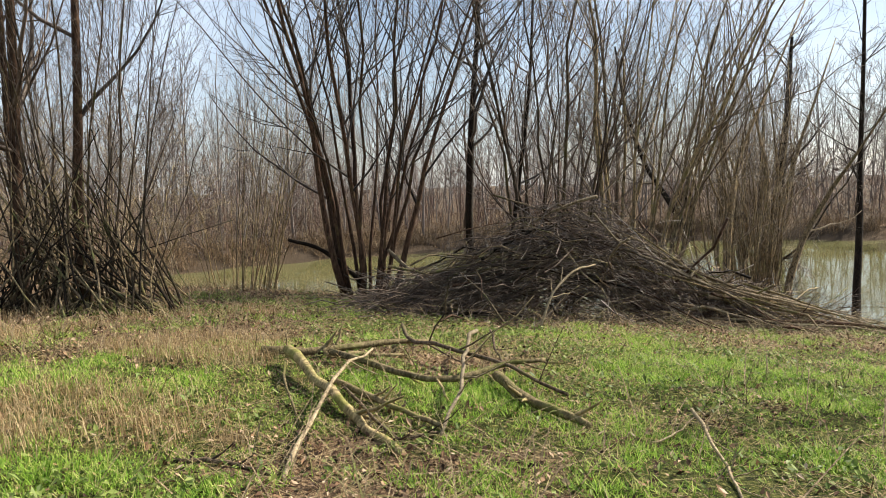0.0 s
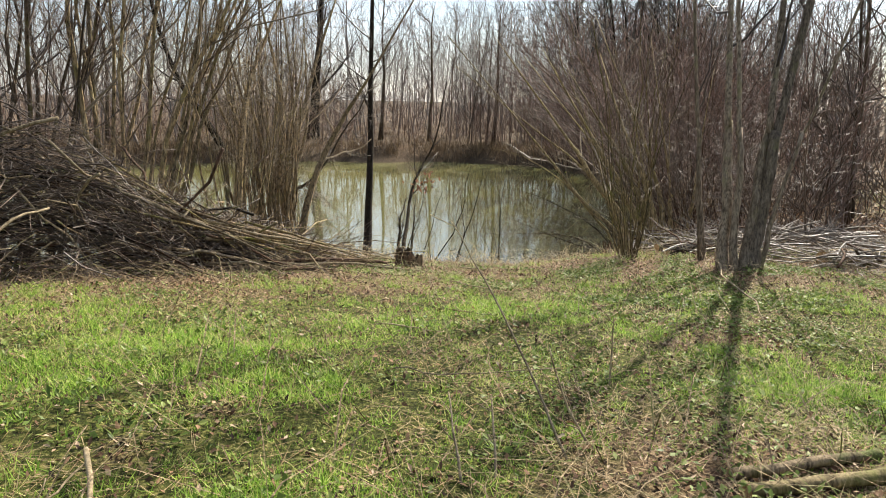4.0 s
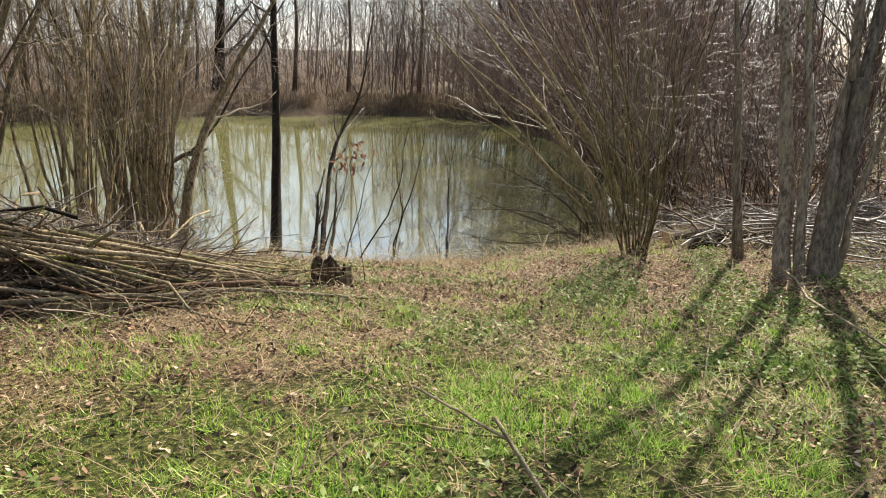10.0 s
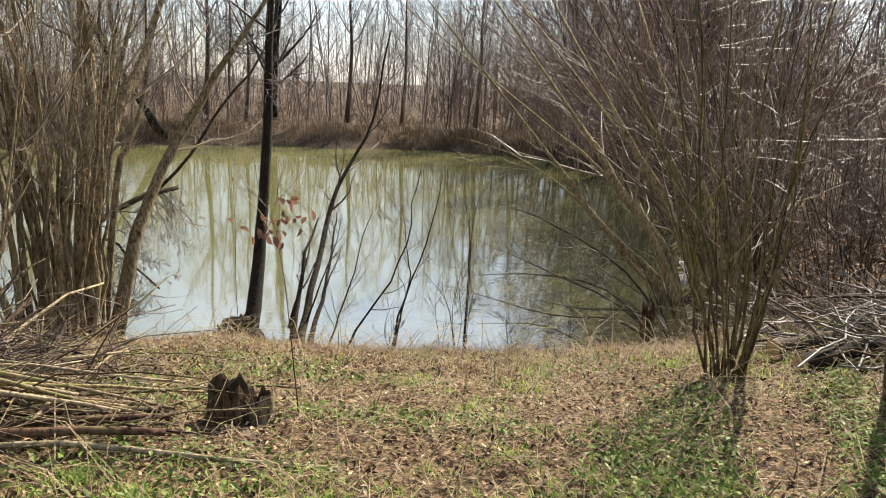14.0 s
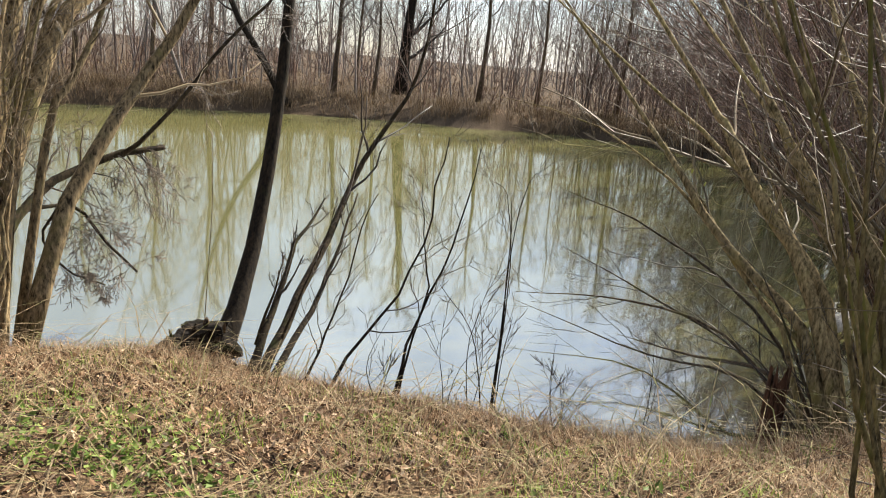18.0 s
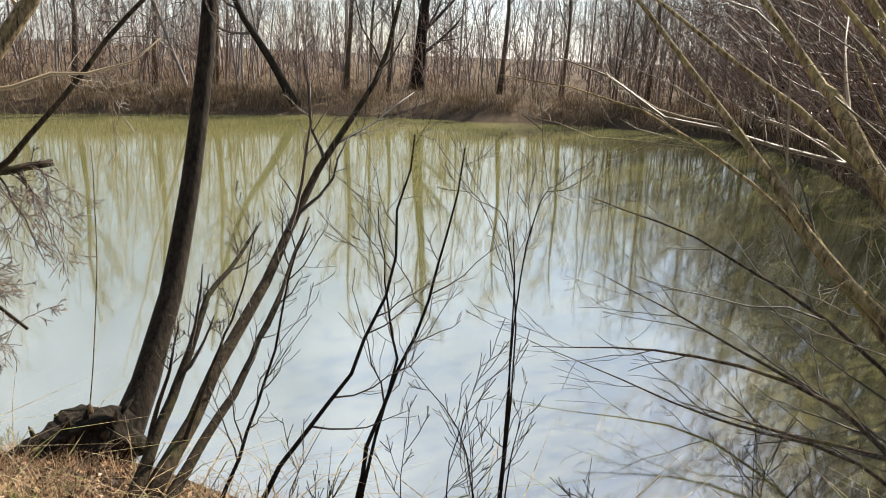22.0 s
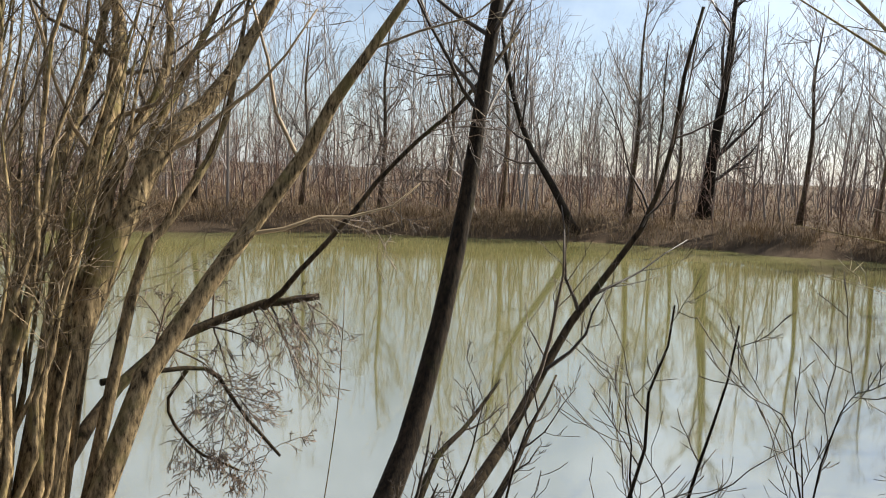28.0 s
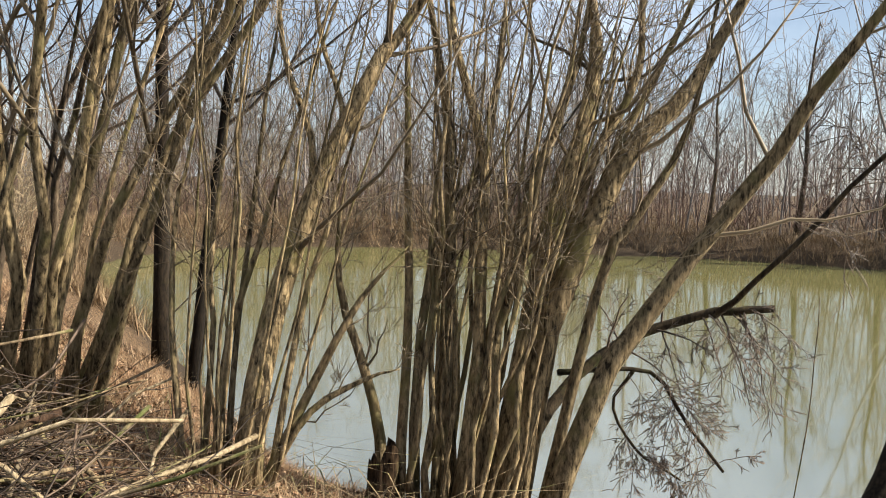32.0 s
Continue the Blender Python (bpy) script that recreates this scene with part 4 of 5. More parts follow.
def heap(r, m, x0, x1, lmin, lmax, rmin, rmax):
    cx = r.uniform(x0, x1, m)
    mid = 11.35 + 0.13 * (cx - 1.0)
    cy = mid + r.normal(0, 0.48, m)
    top = pile_top(cx) * np.exp(-((cy - mid - 0.1) / 0.75) ** 2)
    hz = np.maximum(r.uniform(0.05, 1.0, m) ** 0.7 * top, 0.02)
    az = r.normal(0.05, 0.95, m)
    ln = r.uniform(lmin, lmax, m)
    tilt = -0.45 * np.exp(-((cx - 3.6) / 1.2) ** 2) + 0.25 * np.exp(-((cx - 0.6) / 1.0) ** 2) + r.normal(0, 0.3, m)
    dv = np.stack([np.cos(az) * np.cos(tilt), np.sin(az) * np.cos(tilt), np.sin(tilt)], -1)
    c0 = np.stack([cx, cy, heights(cx, cy) + hz], -1)
    s = np.linspace(-0.5, 0.5, 7)
    P = c0[:, None] + dv[:, None] * (s[:, None] * ln[:, None, None])
    P[..., 2] -= 0.16 * (s**2)[None] * ln[:, None]
    P = wander(r, P, 0.2)
    P[..., 2] = np.maximum(P[..., 2], heights(P[..., 0], P[..., 1]) + 0.01)
    return P, (rmin + (rmax - rmin) * r.uniform(0, 1, m) ** 2)[:, None] * np.linspace(1.2, 0.45, 7)[None]


PP, RR = heap(r, 290, 0.2, 6.0, 1.0, 2.8, 0.006, 0.022)
for p, q in zip(PP, RR):
    seat(stem_part("branch", p, q, (WOOD_DEAD, BARK_RED, BARK_DARK, WOOD_PALE)[r.choice(4, p=[0.36, 0.2, 0.24, 0.2])], pile, 5), pile_at)
P2, R2 = heap(r, 2000, -1.0, 5.6, 0.7, 2.0, 0.003, 0.01)
tp, tr = offshoots(r, np.concatenate([PP, P2[:700]]), np.concatenate([RR, R2[:700]]), 6, 0.35, 42, 0.2, 4, 0.0, 0.18)
tp[..., 2] = np.maximum(tp[..., 2], heights(tp[..., 0], tp[..., 1]) + 0.01)
v, f = joined([tubes(P2, R2, 3), tubes(tp, np.maximum(tr, 0.002), 3)])
tagged(mesh_object("brushwood", v - np.array(pile_at), f, TWIG_BROWN, pile, "tangled thin brown brushwood"), kind="stuff")


def stick(name, points, r0, r1, mat, label, category="branch", seed=0, group="", up=None, twigs=0, sides=6, crook=0.05, n=10):
    """A stick lying on the ground along a few plan points, or through space when heights are given."""
    r = np.random.default_rng(seed)
    pts = [(x, y, ground_z(x, y) + (up[i] if up else 0.0) + r0 * 0.7) for i, (x, y) in enumerate(points)] if len(points[0]) == 2 else points
    at = tuple(np.mean(pts, axis=0) - [0, 0, r0])
    P = wander(r, spline(pts, n)[None], crook)[0]
    if len(points[0]) == 2:
        P[:, 2] = np.maximum(P[:, 2], heights(P[:, 0], P[:, 1]) + r0 * 0.4)
    R = taper(r0, r1, n) * r.uniform(0.9, 1.1, n)
    v, f = joined([tubes(P[None], R[None], sides)])
    if not twigs:
        ob = mesh_object(name, v - np.array(at), f, mat)
        ob.location = at
        return tagged(ob, label, category, group)
    root = thing(name, at, label, category, group)
    limb = mesh_object("limb", v - np.array(at), f, mat, root)
    Q, S = offshoots(r, P[None], R[None], twigs, 0.3, 50, 0.2, 5, 0.1, 0.12)
    for q, s in zip(Q, S):
        q[:, 2] = np.maximum(q[:, 2], heights(q[:, 0], q[:, 1]) + 0.005)
        v, f = joined([tubes(q[None], np.maximum(s, 0.003)[None], 4)])
        mesh_object("twig", v - np.array(at), f, mat, limb)
    return root


# ---- branches lying on the meadow ----
MOSSY = "mossy fallen branch lying on the grass"
for k, (pts, r0, up, tw, mat) in enumerate((
    ([(-1.43, 6.48), (-0.7, 6.9), (-0.03, 7.3)], 0.04, (0.05, 0.06, 0.06), 3, WOOD_DEAD),
    ([(-0.95, 6.65), (-0.6, 6.75), (-0.28, 6.78)], 0.03, (0.02, 0.02, 0.02), 0, WOOD_DEAD),
    ([(-0.88, 6.58), (-0.05, 5.77), (0.47, 6.04), (0.84, 6.09)], 0.03, (0.06, 0.08, 0.12, 0.14), 4, WOOD_DEAD),
    ([(-1.18, 6.29), (-0.64, 5.19), (-0.25, 4.33)], 0.045, (0.1, 0.05, 0.0), 3, WOOD_DEAD),
    ([(-0.74, 5.66), (-0.26, 5.1), (0.06, 4.81)], 0.026, (0.03, 0.04, 0.0), 2, WOOD_DEAD),
    ([(-0.34, 8.0), (-0.13, 6.97), (0.35, 6.22), (0.86, 5.52)], 0.022, (0.15, 0.12, 0.1, 0.05), 4, BARK_GREY),
    ([(0.38, 7.2), (0.19, 5.99), (0.01, 4.57)], 0.02, (0.22, 0.15, 0.0), 2, WOOD_PALE),
    ([(-0.75, 3.92), (-0.67, 5.42), (-0.52, 6.3)], 0.016, (0.0, 0.12, 0.16), 0, WOOD_PALE),
    ([(0.45, 5.84), (0.7, 5.22), (0.94, 4.92)], 0.045, (0.08, 0.03, 0.0), 3, WOOD_DEAD),
    ([(0.5, 7.1), (0.52, 6.5), (0.54, 6.05)], 0.013, (0.25, 0.15, 0.1), 0, BARK_GREY),
    ([(-1.35, 4.12), (-1.1, 4.12), (-0.79, 3.97)], 0.016, (0.0, 0.02, 0.0), 2, BARK_GREY),
    ([(1.64, 5.07), (1.58, 4.48), (1.43, 3.77)], 0.014, (0.1, 0.04, 0.0), 2, WOOD_PALE),
    ([(-1.14, 5.98), (-0.84, 4.89), (-0.61, 4.06)], 0.011, (0.08, 0.0, 0.0), 0, WOOD_DEAD),
    ([(-0.7, 5.67), (-0.24, 4.65), (0.01, 4.62)], 0.014, (0.02, 0.02, 0.05), 2, BARK_GREY),
    ([(3.5, 5.57), (3.9, 5.32), (4.6, 5.27)], 0.005, (0.1, 0.08, 0.05), 0, WOOD_PALE),
    ([(1.24, 4.61), (1.43, 4.75), (1.61, 4.93)], 0.008, (0.03, 0.05, 0.1), 0, WOOD_PALE),
    ([(5.17, 7.43), (5.27, 7.22), (5.44, 6.99)], 0.01, (0.01, 0.02, 0.01), 0, WOOD_DEAD),
    ([(4.17, 7.06), (4.4, 6.88), (4.6, 6.65)], 0.009, (0.01, 0.02, 0.01), 0, WOOD_PALE),
    ([(7.1, 5.6), (7.5, 5.5), (8.1, 5.55)], 0.009, (0.01, 0.03, 0.04), 0, WOOD_PALE),
    ([(9.85, 7.85), (8.87, 6.92), (8.28, 6.15), (7.85, 5.72)], 0.013, (0.16, 0.07, 0.04, 0.01), 0, WOOD_PALE),
)):
    stick("fallen_branch", pts, r0 * 0.95, r0 * 0.55, WOOD_LIMB if mat is WOOD_DEAD else mat, MOSSY if r0 > 0.02 else "thin dry stick lying on the grass", seed=400 + k, up=list(up), twigs=tw + 1, group="branches on the meadow", crook=0.09)
r = np.random.default_rng(46)
for k in range(32):
    x0, y0 = r.uniform(2.5, 4.7), r.uniform(11.1, 12.2)
    x1, y1 = x0 + r.uniform(1.5, 2.6), y0 - r.uniform(0.0, 0.6)
    h0 = 0.85 * pile_top(np.array([x0]))[0] * r.uniform(0.6, 1.05)
    p0, p1 = (x0, y0, ground_z(x0, y0) + h0), (x1, y1, ground_z(x1, y1) + r.uniform(0.03, 0.2))
    stick("bare_pole", [p0, tuple((np.array(p0) + p1) / 2 + [0, 0, 0.03]), p1], r.uniform(0.011, 0.026), 0.009, (WOOD_LIMB, WOOD_PALE, WOOD_DEAD, WOOD_PALE)[k % 4], "long bare pole sloping off the brush pile", seed=600 + k, twigs=2, crook=0.03, group="poles on the brush pile")
stick("leaning_stick", [(1.25, 9.3, ground_z(1.25, 9.3)), (1.45, 9.5, 2.42), (1.75, 9.75, 2.66), (2.1, 10.1, 2.7)], 0.018, 0.012, WOOD_PALE, "pale curved stick leaning out of the brush pile", seed=430, twigs=3)
stick("leaning_stick", [(0.9, 9.9, ground_z(0.9, 9.9)), (0.6, 10.2, 2.4), (0.35, 10.45, 2.6)], 0.014, 0.01, WOOD_DEAD, "thin stick leaning on the brush pile", seed=431)
stick("leaning_stick", [(-0.75, 12.7, 2.75), (-0.45, 12.4, 2.5), (-0.15, 12.1, 2.25)], 0.03, 0.024, WOOD_PALE, "pale cut branch leaning on the coppice clump", seed=432)
stick("leaning_stick", [(-1.2, 13.0, 2.15), (-1.6, 13.0, 2.55), (-2.0, 13.0, 2.8), (-2.45, 13.0, 2.95)], 0.05, 0.03, BARK_DARK, "dark broken limb low on the coppice clump", seed=433)
# tall whips standing in the meadow
for k, pts in enumerate(([(3.74, 4.19, 2.03), (3.8, 4.62, 2.4), (3.85, 5.1, 2.8), (3.85, 5.5, 3.1)], [(4.85, 4.99, 1.95), (4.86, 5.0, 2.2), (4.85, 4.99, 2.45)], [(3.99, 4.27, 2.0), (3.9, 4.4, 2.25), (3.84, 4.5, 2.55)],
                         [(3.1, 4.22, 2.05), (3.17, 4.4, 2.22), (3.28, 4.62, 2.38)], [(3.26, 4.19, 2.05), (3.38, 4.36, 2.2), (3.5, 4.55, 2.34)])):
    stick("dry_whip", pts, 0.009, 0.004, WOOD_PALE, "thin dry whip standing in the grass", "twig", 440 + k, twigs=3, sides=5)


# ---- logs and stumps ----
def log_thing(name, a, b, r0, mat, label, seed, lift=0.0, sides=14):
    """A log with rough bark and two cut ends, lying between two plan points."""
    r = np.random.default_rng(seed)
    pa, pb = (np.array([x, y, ground_z(x, y) + r0 * 0.85 + lift]) for x, y in (a, b))
    n = 10
    P = pa + (pb - pa) * np.linspace(0, 1, n)[:, None]
    P[1:-1] += r.normal(0, r0 * 0.12, (n - 2, 3))
    at = tuple((pa + pb) / 2 - [0, 0, r0])
    root = thing(name, at, label, "log")
    v, q, _ = tubes(P[None], (r0 * r.uniform(0.94, 1.08, n))[None], sides)
    v = v + r.normal(0, r0 * 0.035, v.shape)
    bark_skin = mesh_object("bark", v - np.array(at), [q], mat, root)
    for end, step in ((0, -1), (n - 1, 1)):
        ring = v[end * sides:(end + 1) * sides]
        c = ring.mean(0)
        inner = c + (ring - c) * 0.5
        vs = np.concatenate([ring, inner, c[None] + (P[end] - P[end - step]) * 0.02])
        k = np.arange(sides)
        k2 = (k + 1) % sides
        mesh_object("cut_end", vs - np.array(at), [np.stack([k, k2, sides + k2, sides + k], -1), np.stack([sides + k, sides + k2, np.full(sides, 2 * sides)], -1)], WOOD_CUT, bark_skin, "pale cut end", smooth=False)
    return root


for k, (a, b, q, mat) in enumerate((((4.2, 3.5), (5.2, 3.25), 0.035, WOOD_LIMB), ((4.05, 3.25), (5.1, 2.95), 0.042, WOOD_LIMB), ((4.3, 3.66), (5.3, 3.45), 0.03, WOOD_DEAD), ((4.15, 3.1), (5.0, 2.8), 0.032, WOOD_PALE))):
    log_thing("short_log", a, b, q, mat, "short cut pole on a small stack in the litter", 500 + k, 0.03 * (k == 3))
log_thing("fallen_log", (4.2, 11.0), (5.3, 10.72), 0.055, WOOD_DEAD, "short grey log lying in the litter", 510)
log_thing("fallen_log", (10.75, 9.42), (12.4, 9.3), 0.075, BARK_DARK, "dark mossy log lying under the trees", 511)
log_thing("fallen_log", (10.9, 9.75), (13.3, 9.6), 0.06, BARK_GREY, "grey log lying under the trees", 512, 0.06)
log_thing("fallen_log", (11.75, 7.45), (12.9, 6.9), 0.12, WOOD_DEAD, "thick log with a pale cut end", 513)
for k, (pts, r0) in enumerate((([(4.6, 12.2), (5.5, 11.6), (6.35, 10.95)], 0.035), ([(3.8, 11.3), (5.0, 10.95), (6.35, 10.75)], 0.026), ([(3.9, 11.0), (5.1, 10.75), (6.0, 10.35), (6.9, 9.75)], 0.02), ([(4.4, 11.8), (5.4, 11.2), (6.3, 10.9)], 0.028), ([(4.9, 11.6), (6.2, 11.3), (7.3, 11.2)], 0.014),
                              ([(4.7, 10.9), (5.6, 10.6), (6.2, 10.4)], 0.03), ([(4.7, 10.9), (5.6, 10.7), (6.3, 10.5)], 0.012))):
    stick("bare_pole", pts, r0, r0 * 0.7, (WOOD_DEAD, BARK_RED, WOOD_PALE, BARK_GREY)[k % 4], "long bare pole lying out of the brush pile", seed=520 + k, up=[0.12, 0.08, 0.04, 0.02][:len(pts)], twigs=2, group="poles by the brush pile")


def stump(name, x, y, r0, h, seed, label, mat=WOOD_ROT, lean=(0, 0), jag=0.5, base=None):
    """A rotten stump: a fluted wall with a ragged rim, hollow inside."""
    r = np.random.default_rng(seed)
    z = ground_z(x, y) - 0.06 if base is None else base
    root = thing(name, (x, y, z), label, "stump")
    m, rings = 22, 7
    ang = np.arange(m) * 2 * np.pi / m
    flute = 1 + 0.13 * np.sin(ang * 5 + r.uniform(0, 6)) + 0.08 * np.sin(ang * 9 + 1) + r.normal(0, 0.03, m)
    rim = h * (1 - jag * r.uniform(0, 1, m) ** 1.5)
    rows = []
    for s in np.linspace(0, 1, rings):
        q = r0 * flute * (1 + 0.45 * np.exp(-s * 5)) * (1 - 0.12 * s) + r.normal(0, r0 * 0.03, m)
        rows.append(np.stack([np.cos(ang) * q + lean[0] * s * h, np.sin(ang) * q + lean[1] * s * h, rim * s], -1))
    for s in (0.9, 0.45):
        q = r0 * flute * 0.68 * (0.8 + 0.2 * s)
        rows.append(np.stack([np.cos(ang) * q + lean[0] * s * h, np.sin(ang) * q + lean[1] * s * h, rim * s], -1))
    rows.append(np.repeat(np.array([[lean[0] * 0.3 * h, lean[1] * 0.3 * h, h * 0.3]]), m, 0) + r.normal(0, 0.003, (m, 3)))
    v = np.concatenate(rows)
    k, nr = np.arange(m), len(rows)
    wall = np.concatenate([np.stack([a * m + k, a * m + (k + 1) % m, (a + 1) * m + (k + 1) % m, (a + 1) * m + k], -1) for a in range(rings - 1)])
    core = np.concatenate([np.stack([a * m + k, a * m + (k + 1) % m, (a + 1) * m + (k + 1) % m, (a + 1) * m + k], -1) for a in range(rings - 1, nr - 1)])
    wall_skin = mesh_object("bark_wall", v, [wall], mat, root)
    mesh_object("hollow", v, [core], WOOD_ROT, wall_skin, "dark rotten hollow")
    for j in range(7):
        a = r.uniform(0, 2 * np.pi)
        p = np.array([math.cos(a), math.sin(a), 0]) * r0
        P = spline([p * 0.8 + [0, 0, h * 0.35], p * 1.4 + [0, 0, h * 0.12], p * r.uniform(1.8, 2.6) + [0, 0, -0.06]], 6)
        stem_part("root", P, taper(r0 * 0.2, r0 * 0.06, 6), mat, root, 6)
    return root


stump("rotten_stump", 5.9, 14.86, 0.12, 0.55, 533, "dark rotten stump in the willow clump", jag=0.5)
stump("rotten_stump", 6.66, 10.72, 0.13, 0.34, 530, "dark rotten stump with a ragged hollow top")
stump("rotten_stump", 6.82, 10.66, 0.1, 0.26, 531, "small mossy stump with a ragged top", WOOD_DEAD)


def snag(name, points, radii, label, seed):
    """The rotten, fluted foot of a fallen trunk with splinters on its back and a ragged broken end."""
    r = np.random.default_rng(seed)
    n, sides = 26, 18
    P = spline(points, n)
    R = np.interp(np.linspace(0, 1, n), np.linspace(0, 1, len(radii)), radii)
    root = thing(name, tuple(points[0]), label, "stump")
    v, q, _ = tubes(P[None], R[None], sides)
    v = v.reshape(n, sides, 3)
    a = np.arange(sides) * 2 * np.pi / sides
    lobe = 1 + 0.3 * np.sin(a * 4 + 1)[None] * np.cos(np.linspace(0, 7, n))[:, None] + 0.1 * np.sin(a * 7)[None] + r.normal(0, 0.06, (n, sides))
    v = P[:, None] + (v - P[:, None]) * lobe[..., None]
    bark_skin = mesh_object("bark", v.reshape(-1, 3) - np.array(points[0]), [q], BARK_DARK, root, smooth=False)
    c = P[-1] + (P[-1] - P[-3]) * -0.3
    end = np.concatenate([v[-1], c[None] + r.normal(0, 0.01, (1, 3))])
    k = np.arange(sides)
    mesh_object("broken_end", end - np.array(points[0]), [np.stack([k, (k + 1) % sides, np.full(sides, sides)], -1)], WOOD_DEAD, root, "crumbling broken end", smooth=False)
    for j in range(30):
        i = r.integers(2, n)
        b = v[i - 1, r.integers(sides)]
        if b[2] < P[i - 1, 2]:
            continue
        d = (b - P[i - 1]) * r.uniform(0.2, 0.5) + r.normal(0, 0.015, 3) + [0, 0, r.uniform(0.01, 0.06)]
        p = np.stack([b - d * 0.4, b + d * 0.4, b + d])
        stem_part("splinter", p - np.array(points[0]), np.array([0.03, 0.024, 0.008]) * r.uniform(0.6, 1.3), (WOOD_ROT, BARK_DARK)[r.integers(2)], bark_skin, 6)
    return root


snag("rotten_stool", [(8.6, 15.5, 0.2), (8.42, 15.34, 0.42), (8.26, 15.24, 0.42), (8.1, 15.16, 0.4), (7.92, 15.06, 0.4)], [0.17, 0.17, 0.14, 0.11, 0.05], "mossy rotten stool at the foot of the leaning tree", 532)
stump("broken_stump", 12.2, 12.08, 0.075, 1.0, 534, "red-brown splintered stump beside the willow", WOOD_RUST, jag=0.45, base=0.2)
stump("broken_stump", 12.98, 12.15, 0.09, 0.3, 535, "dark low stump at the water's edge", BARK_DARK, jag=0.6)
for k, (x, y, dx, h) in enumerate(((13.0, 11.65, 0.1, 0.3), (13.05, 11.36, -0.03, 0.22))):
    z = ground_z(x, y)
    stick("cut_stub", [(x, y, z - 0.05), (x + dx * 0.5, y - dx * 0.5, z + h * 0.5), (x + dx, y - dx, z + h)], 0.032, 0.028, WOOD_PALE, "pale freshly cut stub", "stump", 540 + k, crook=0.0, sides=10)
stick("dead_stem", [(8.38, 15.3, 0.35), (8.44, 15.6, 1.0), (8.5, 15.72, 1.69), (8.5, 15.8, 2.3)], 0.005, 0.003, WOOD_DEAD, "thread-thin dead stem beside the leaning tree", "stem", 541, crook=0.02, sides=5)
# pale driftwood on the shore behind the willow
for k, (a, b, q) in enumerate((((15.7, 14.55), (16.8, 14.75), 0.13), ((15.9, 14.4), (16.5, 15.1), 0.06), ((16.1, 14.3), (16.9, 15.2), 0.05))):
    stick("drift_log", [(*a, 0.3 + 0.06 * k), ((a[0] + b[0]) / 2, (a[1] + b[1]) / 2, 0.34 + 0.05 * k), (*b, 0.34 + 0.06 * k)], q, q * 0.8, WOOD_WHITE, "white bleached log lying at the water's edge", "log", 545 + k, twigs=4, sides=9)

# brushwood under the trees at the right
r = np.random.default_rng(37)
low_at = on_ground(12.0, 8.8)
low = thing("brushwood_heap", low_at, "low tangle of dead branches under the trees", "brush pile")
m = 420
cx, cy = r.uniform(11.2, 16.0, m), r.uniform(6.6, 10.3, m)
az, ln, tl = r.uniform(0, np.pi, m), r.uniform(0.6, 2.2, m), r.normal(0.05, 0.15, m)
dv = np.stack([np.cos(az) * np.cos(tl), np.sin(az) * np.cos(tl), np.sin(tl)], -1)
s = np.linspace(-0.5, 0.5, 6)
P = np.stack([cx, cy, heights(cx, cy) + r.uniform(0.02, 0.4, m) ** 1.3], -1)[:, None] + dv[:, None] * (s[:, None] * ln[:, None, None])
P = wander(r, P, 0.12)
P[..., 2] = np.maximum(P[..., 2], heights(P[..., 0], P[..., 1]) + 0.01)
R = (0.004 + 0.016 * r.uniform(0, 1, m) ** 2)[:, None] * np.linspace(1.1, 0.5, 6)[None]
for p, q in zip(P[:90], R[:90]):
    seat(stem_part("branch", p, q * 1.2, (WOOD_DEAD, BARK_GREY, BARK_RED)[r.integers(3)], low, 5), low_at)
tp, tr = offshoots(r, P, R, 5, 0.35, 45, 0.2, 4, 0.05, 0.15)
tp[..., 2] = np.maximum(tp[..., 2], heights(tp[..., 0], tp[..., 1]) + 0.01)
v, f = joined([tubes(P[90:], R[90:], 4), tubes(tp, np.maximum(tr, 0.002), 3)])
tagged(mesh_object("brushwood", v - np.array(low_at), f, TWIG_GREY, low, "tangled grey brushwood"), kind="stuff")

# brown leaves that still hang on a sapling by the stump
r = np.random.default_rng(38)
LEAF_AT = np.array((7.0, 10.8, 2.68))
leaf_foot = on_ground(LEAF_AT[0] + 0.12, LEAF_AT[1] - 0.1, -0.05)
leafy = woody("leafy_sapling", leaf_foot, [[leaf_foot, (leaf_foot[0] - 0.03, leaf_foot[1] + 0.05, leaf_foot[2] + 0.5), tuple(LEAF_AT), tuple(LEAF_AT + [-0.15, 0.05, 0.2])]], [0.0045], "thin sapling with withered rust-brown leaves", "sapling", 39, BARK_RED, TWIG_RED,
              levels=((8, 0.25, 55),), n=9, sides=5, start=0.6)
leafy_crown = next(c for c in leafy.children if c.name.startswith("crown"))
for k in range(30):
    c = LEAF_AT + r.normal(0, 1, 3) * [0.11, 0.09, 0.08]
    a = 0.034 * r.uniform(0.7, 1.2)
    vs = np.array([(-a, 0, 0), (-a * 0.3, a * 0.5, 0.012), (a * 0.5, a * 0.45, 0.004), (a, 0, -0.014), (a * 0.5, -a * 0.45, 0.006), (-a * 0.3, -a * 0.5, 0.01)])
    vs = vs @ np.array(Euler(r.uniform(0, 6.28, 3)).to_matrix()).T + c - np.array(leaf_foot)
    mesh_object("leaf", vs, [np.array([[0, 1, 2, 3], [0, 3, 4, 5]])], RUST_LEAF, leafy_crown)

# ---- far trees and woods ----


def rooted(x, y):
    return (x, y, ground_z(x, y) - 0.1)


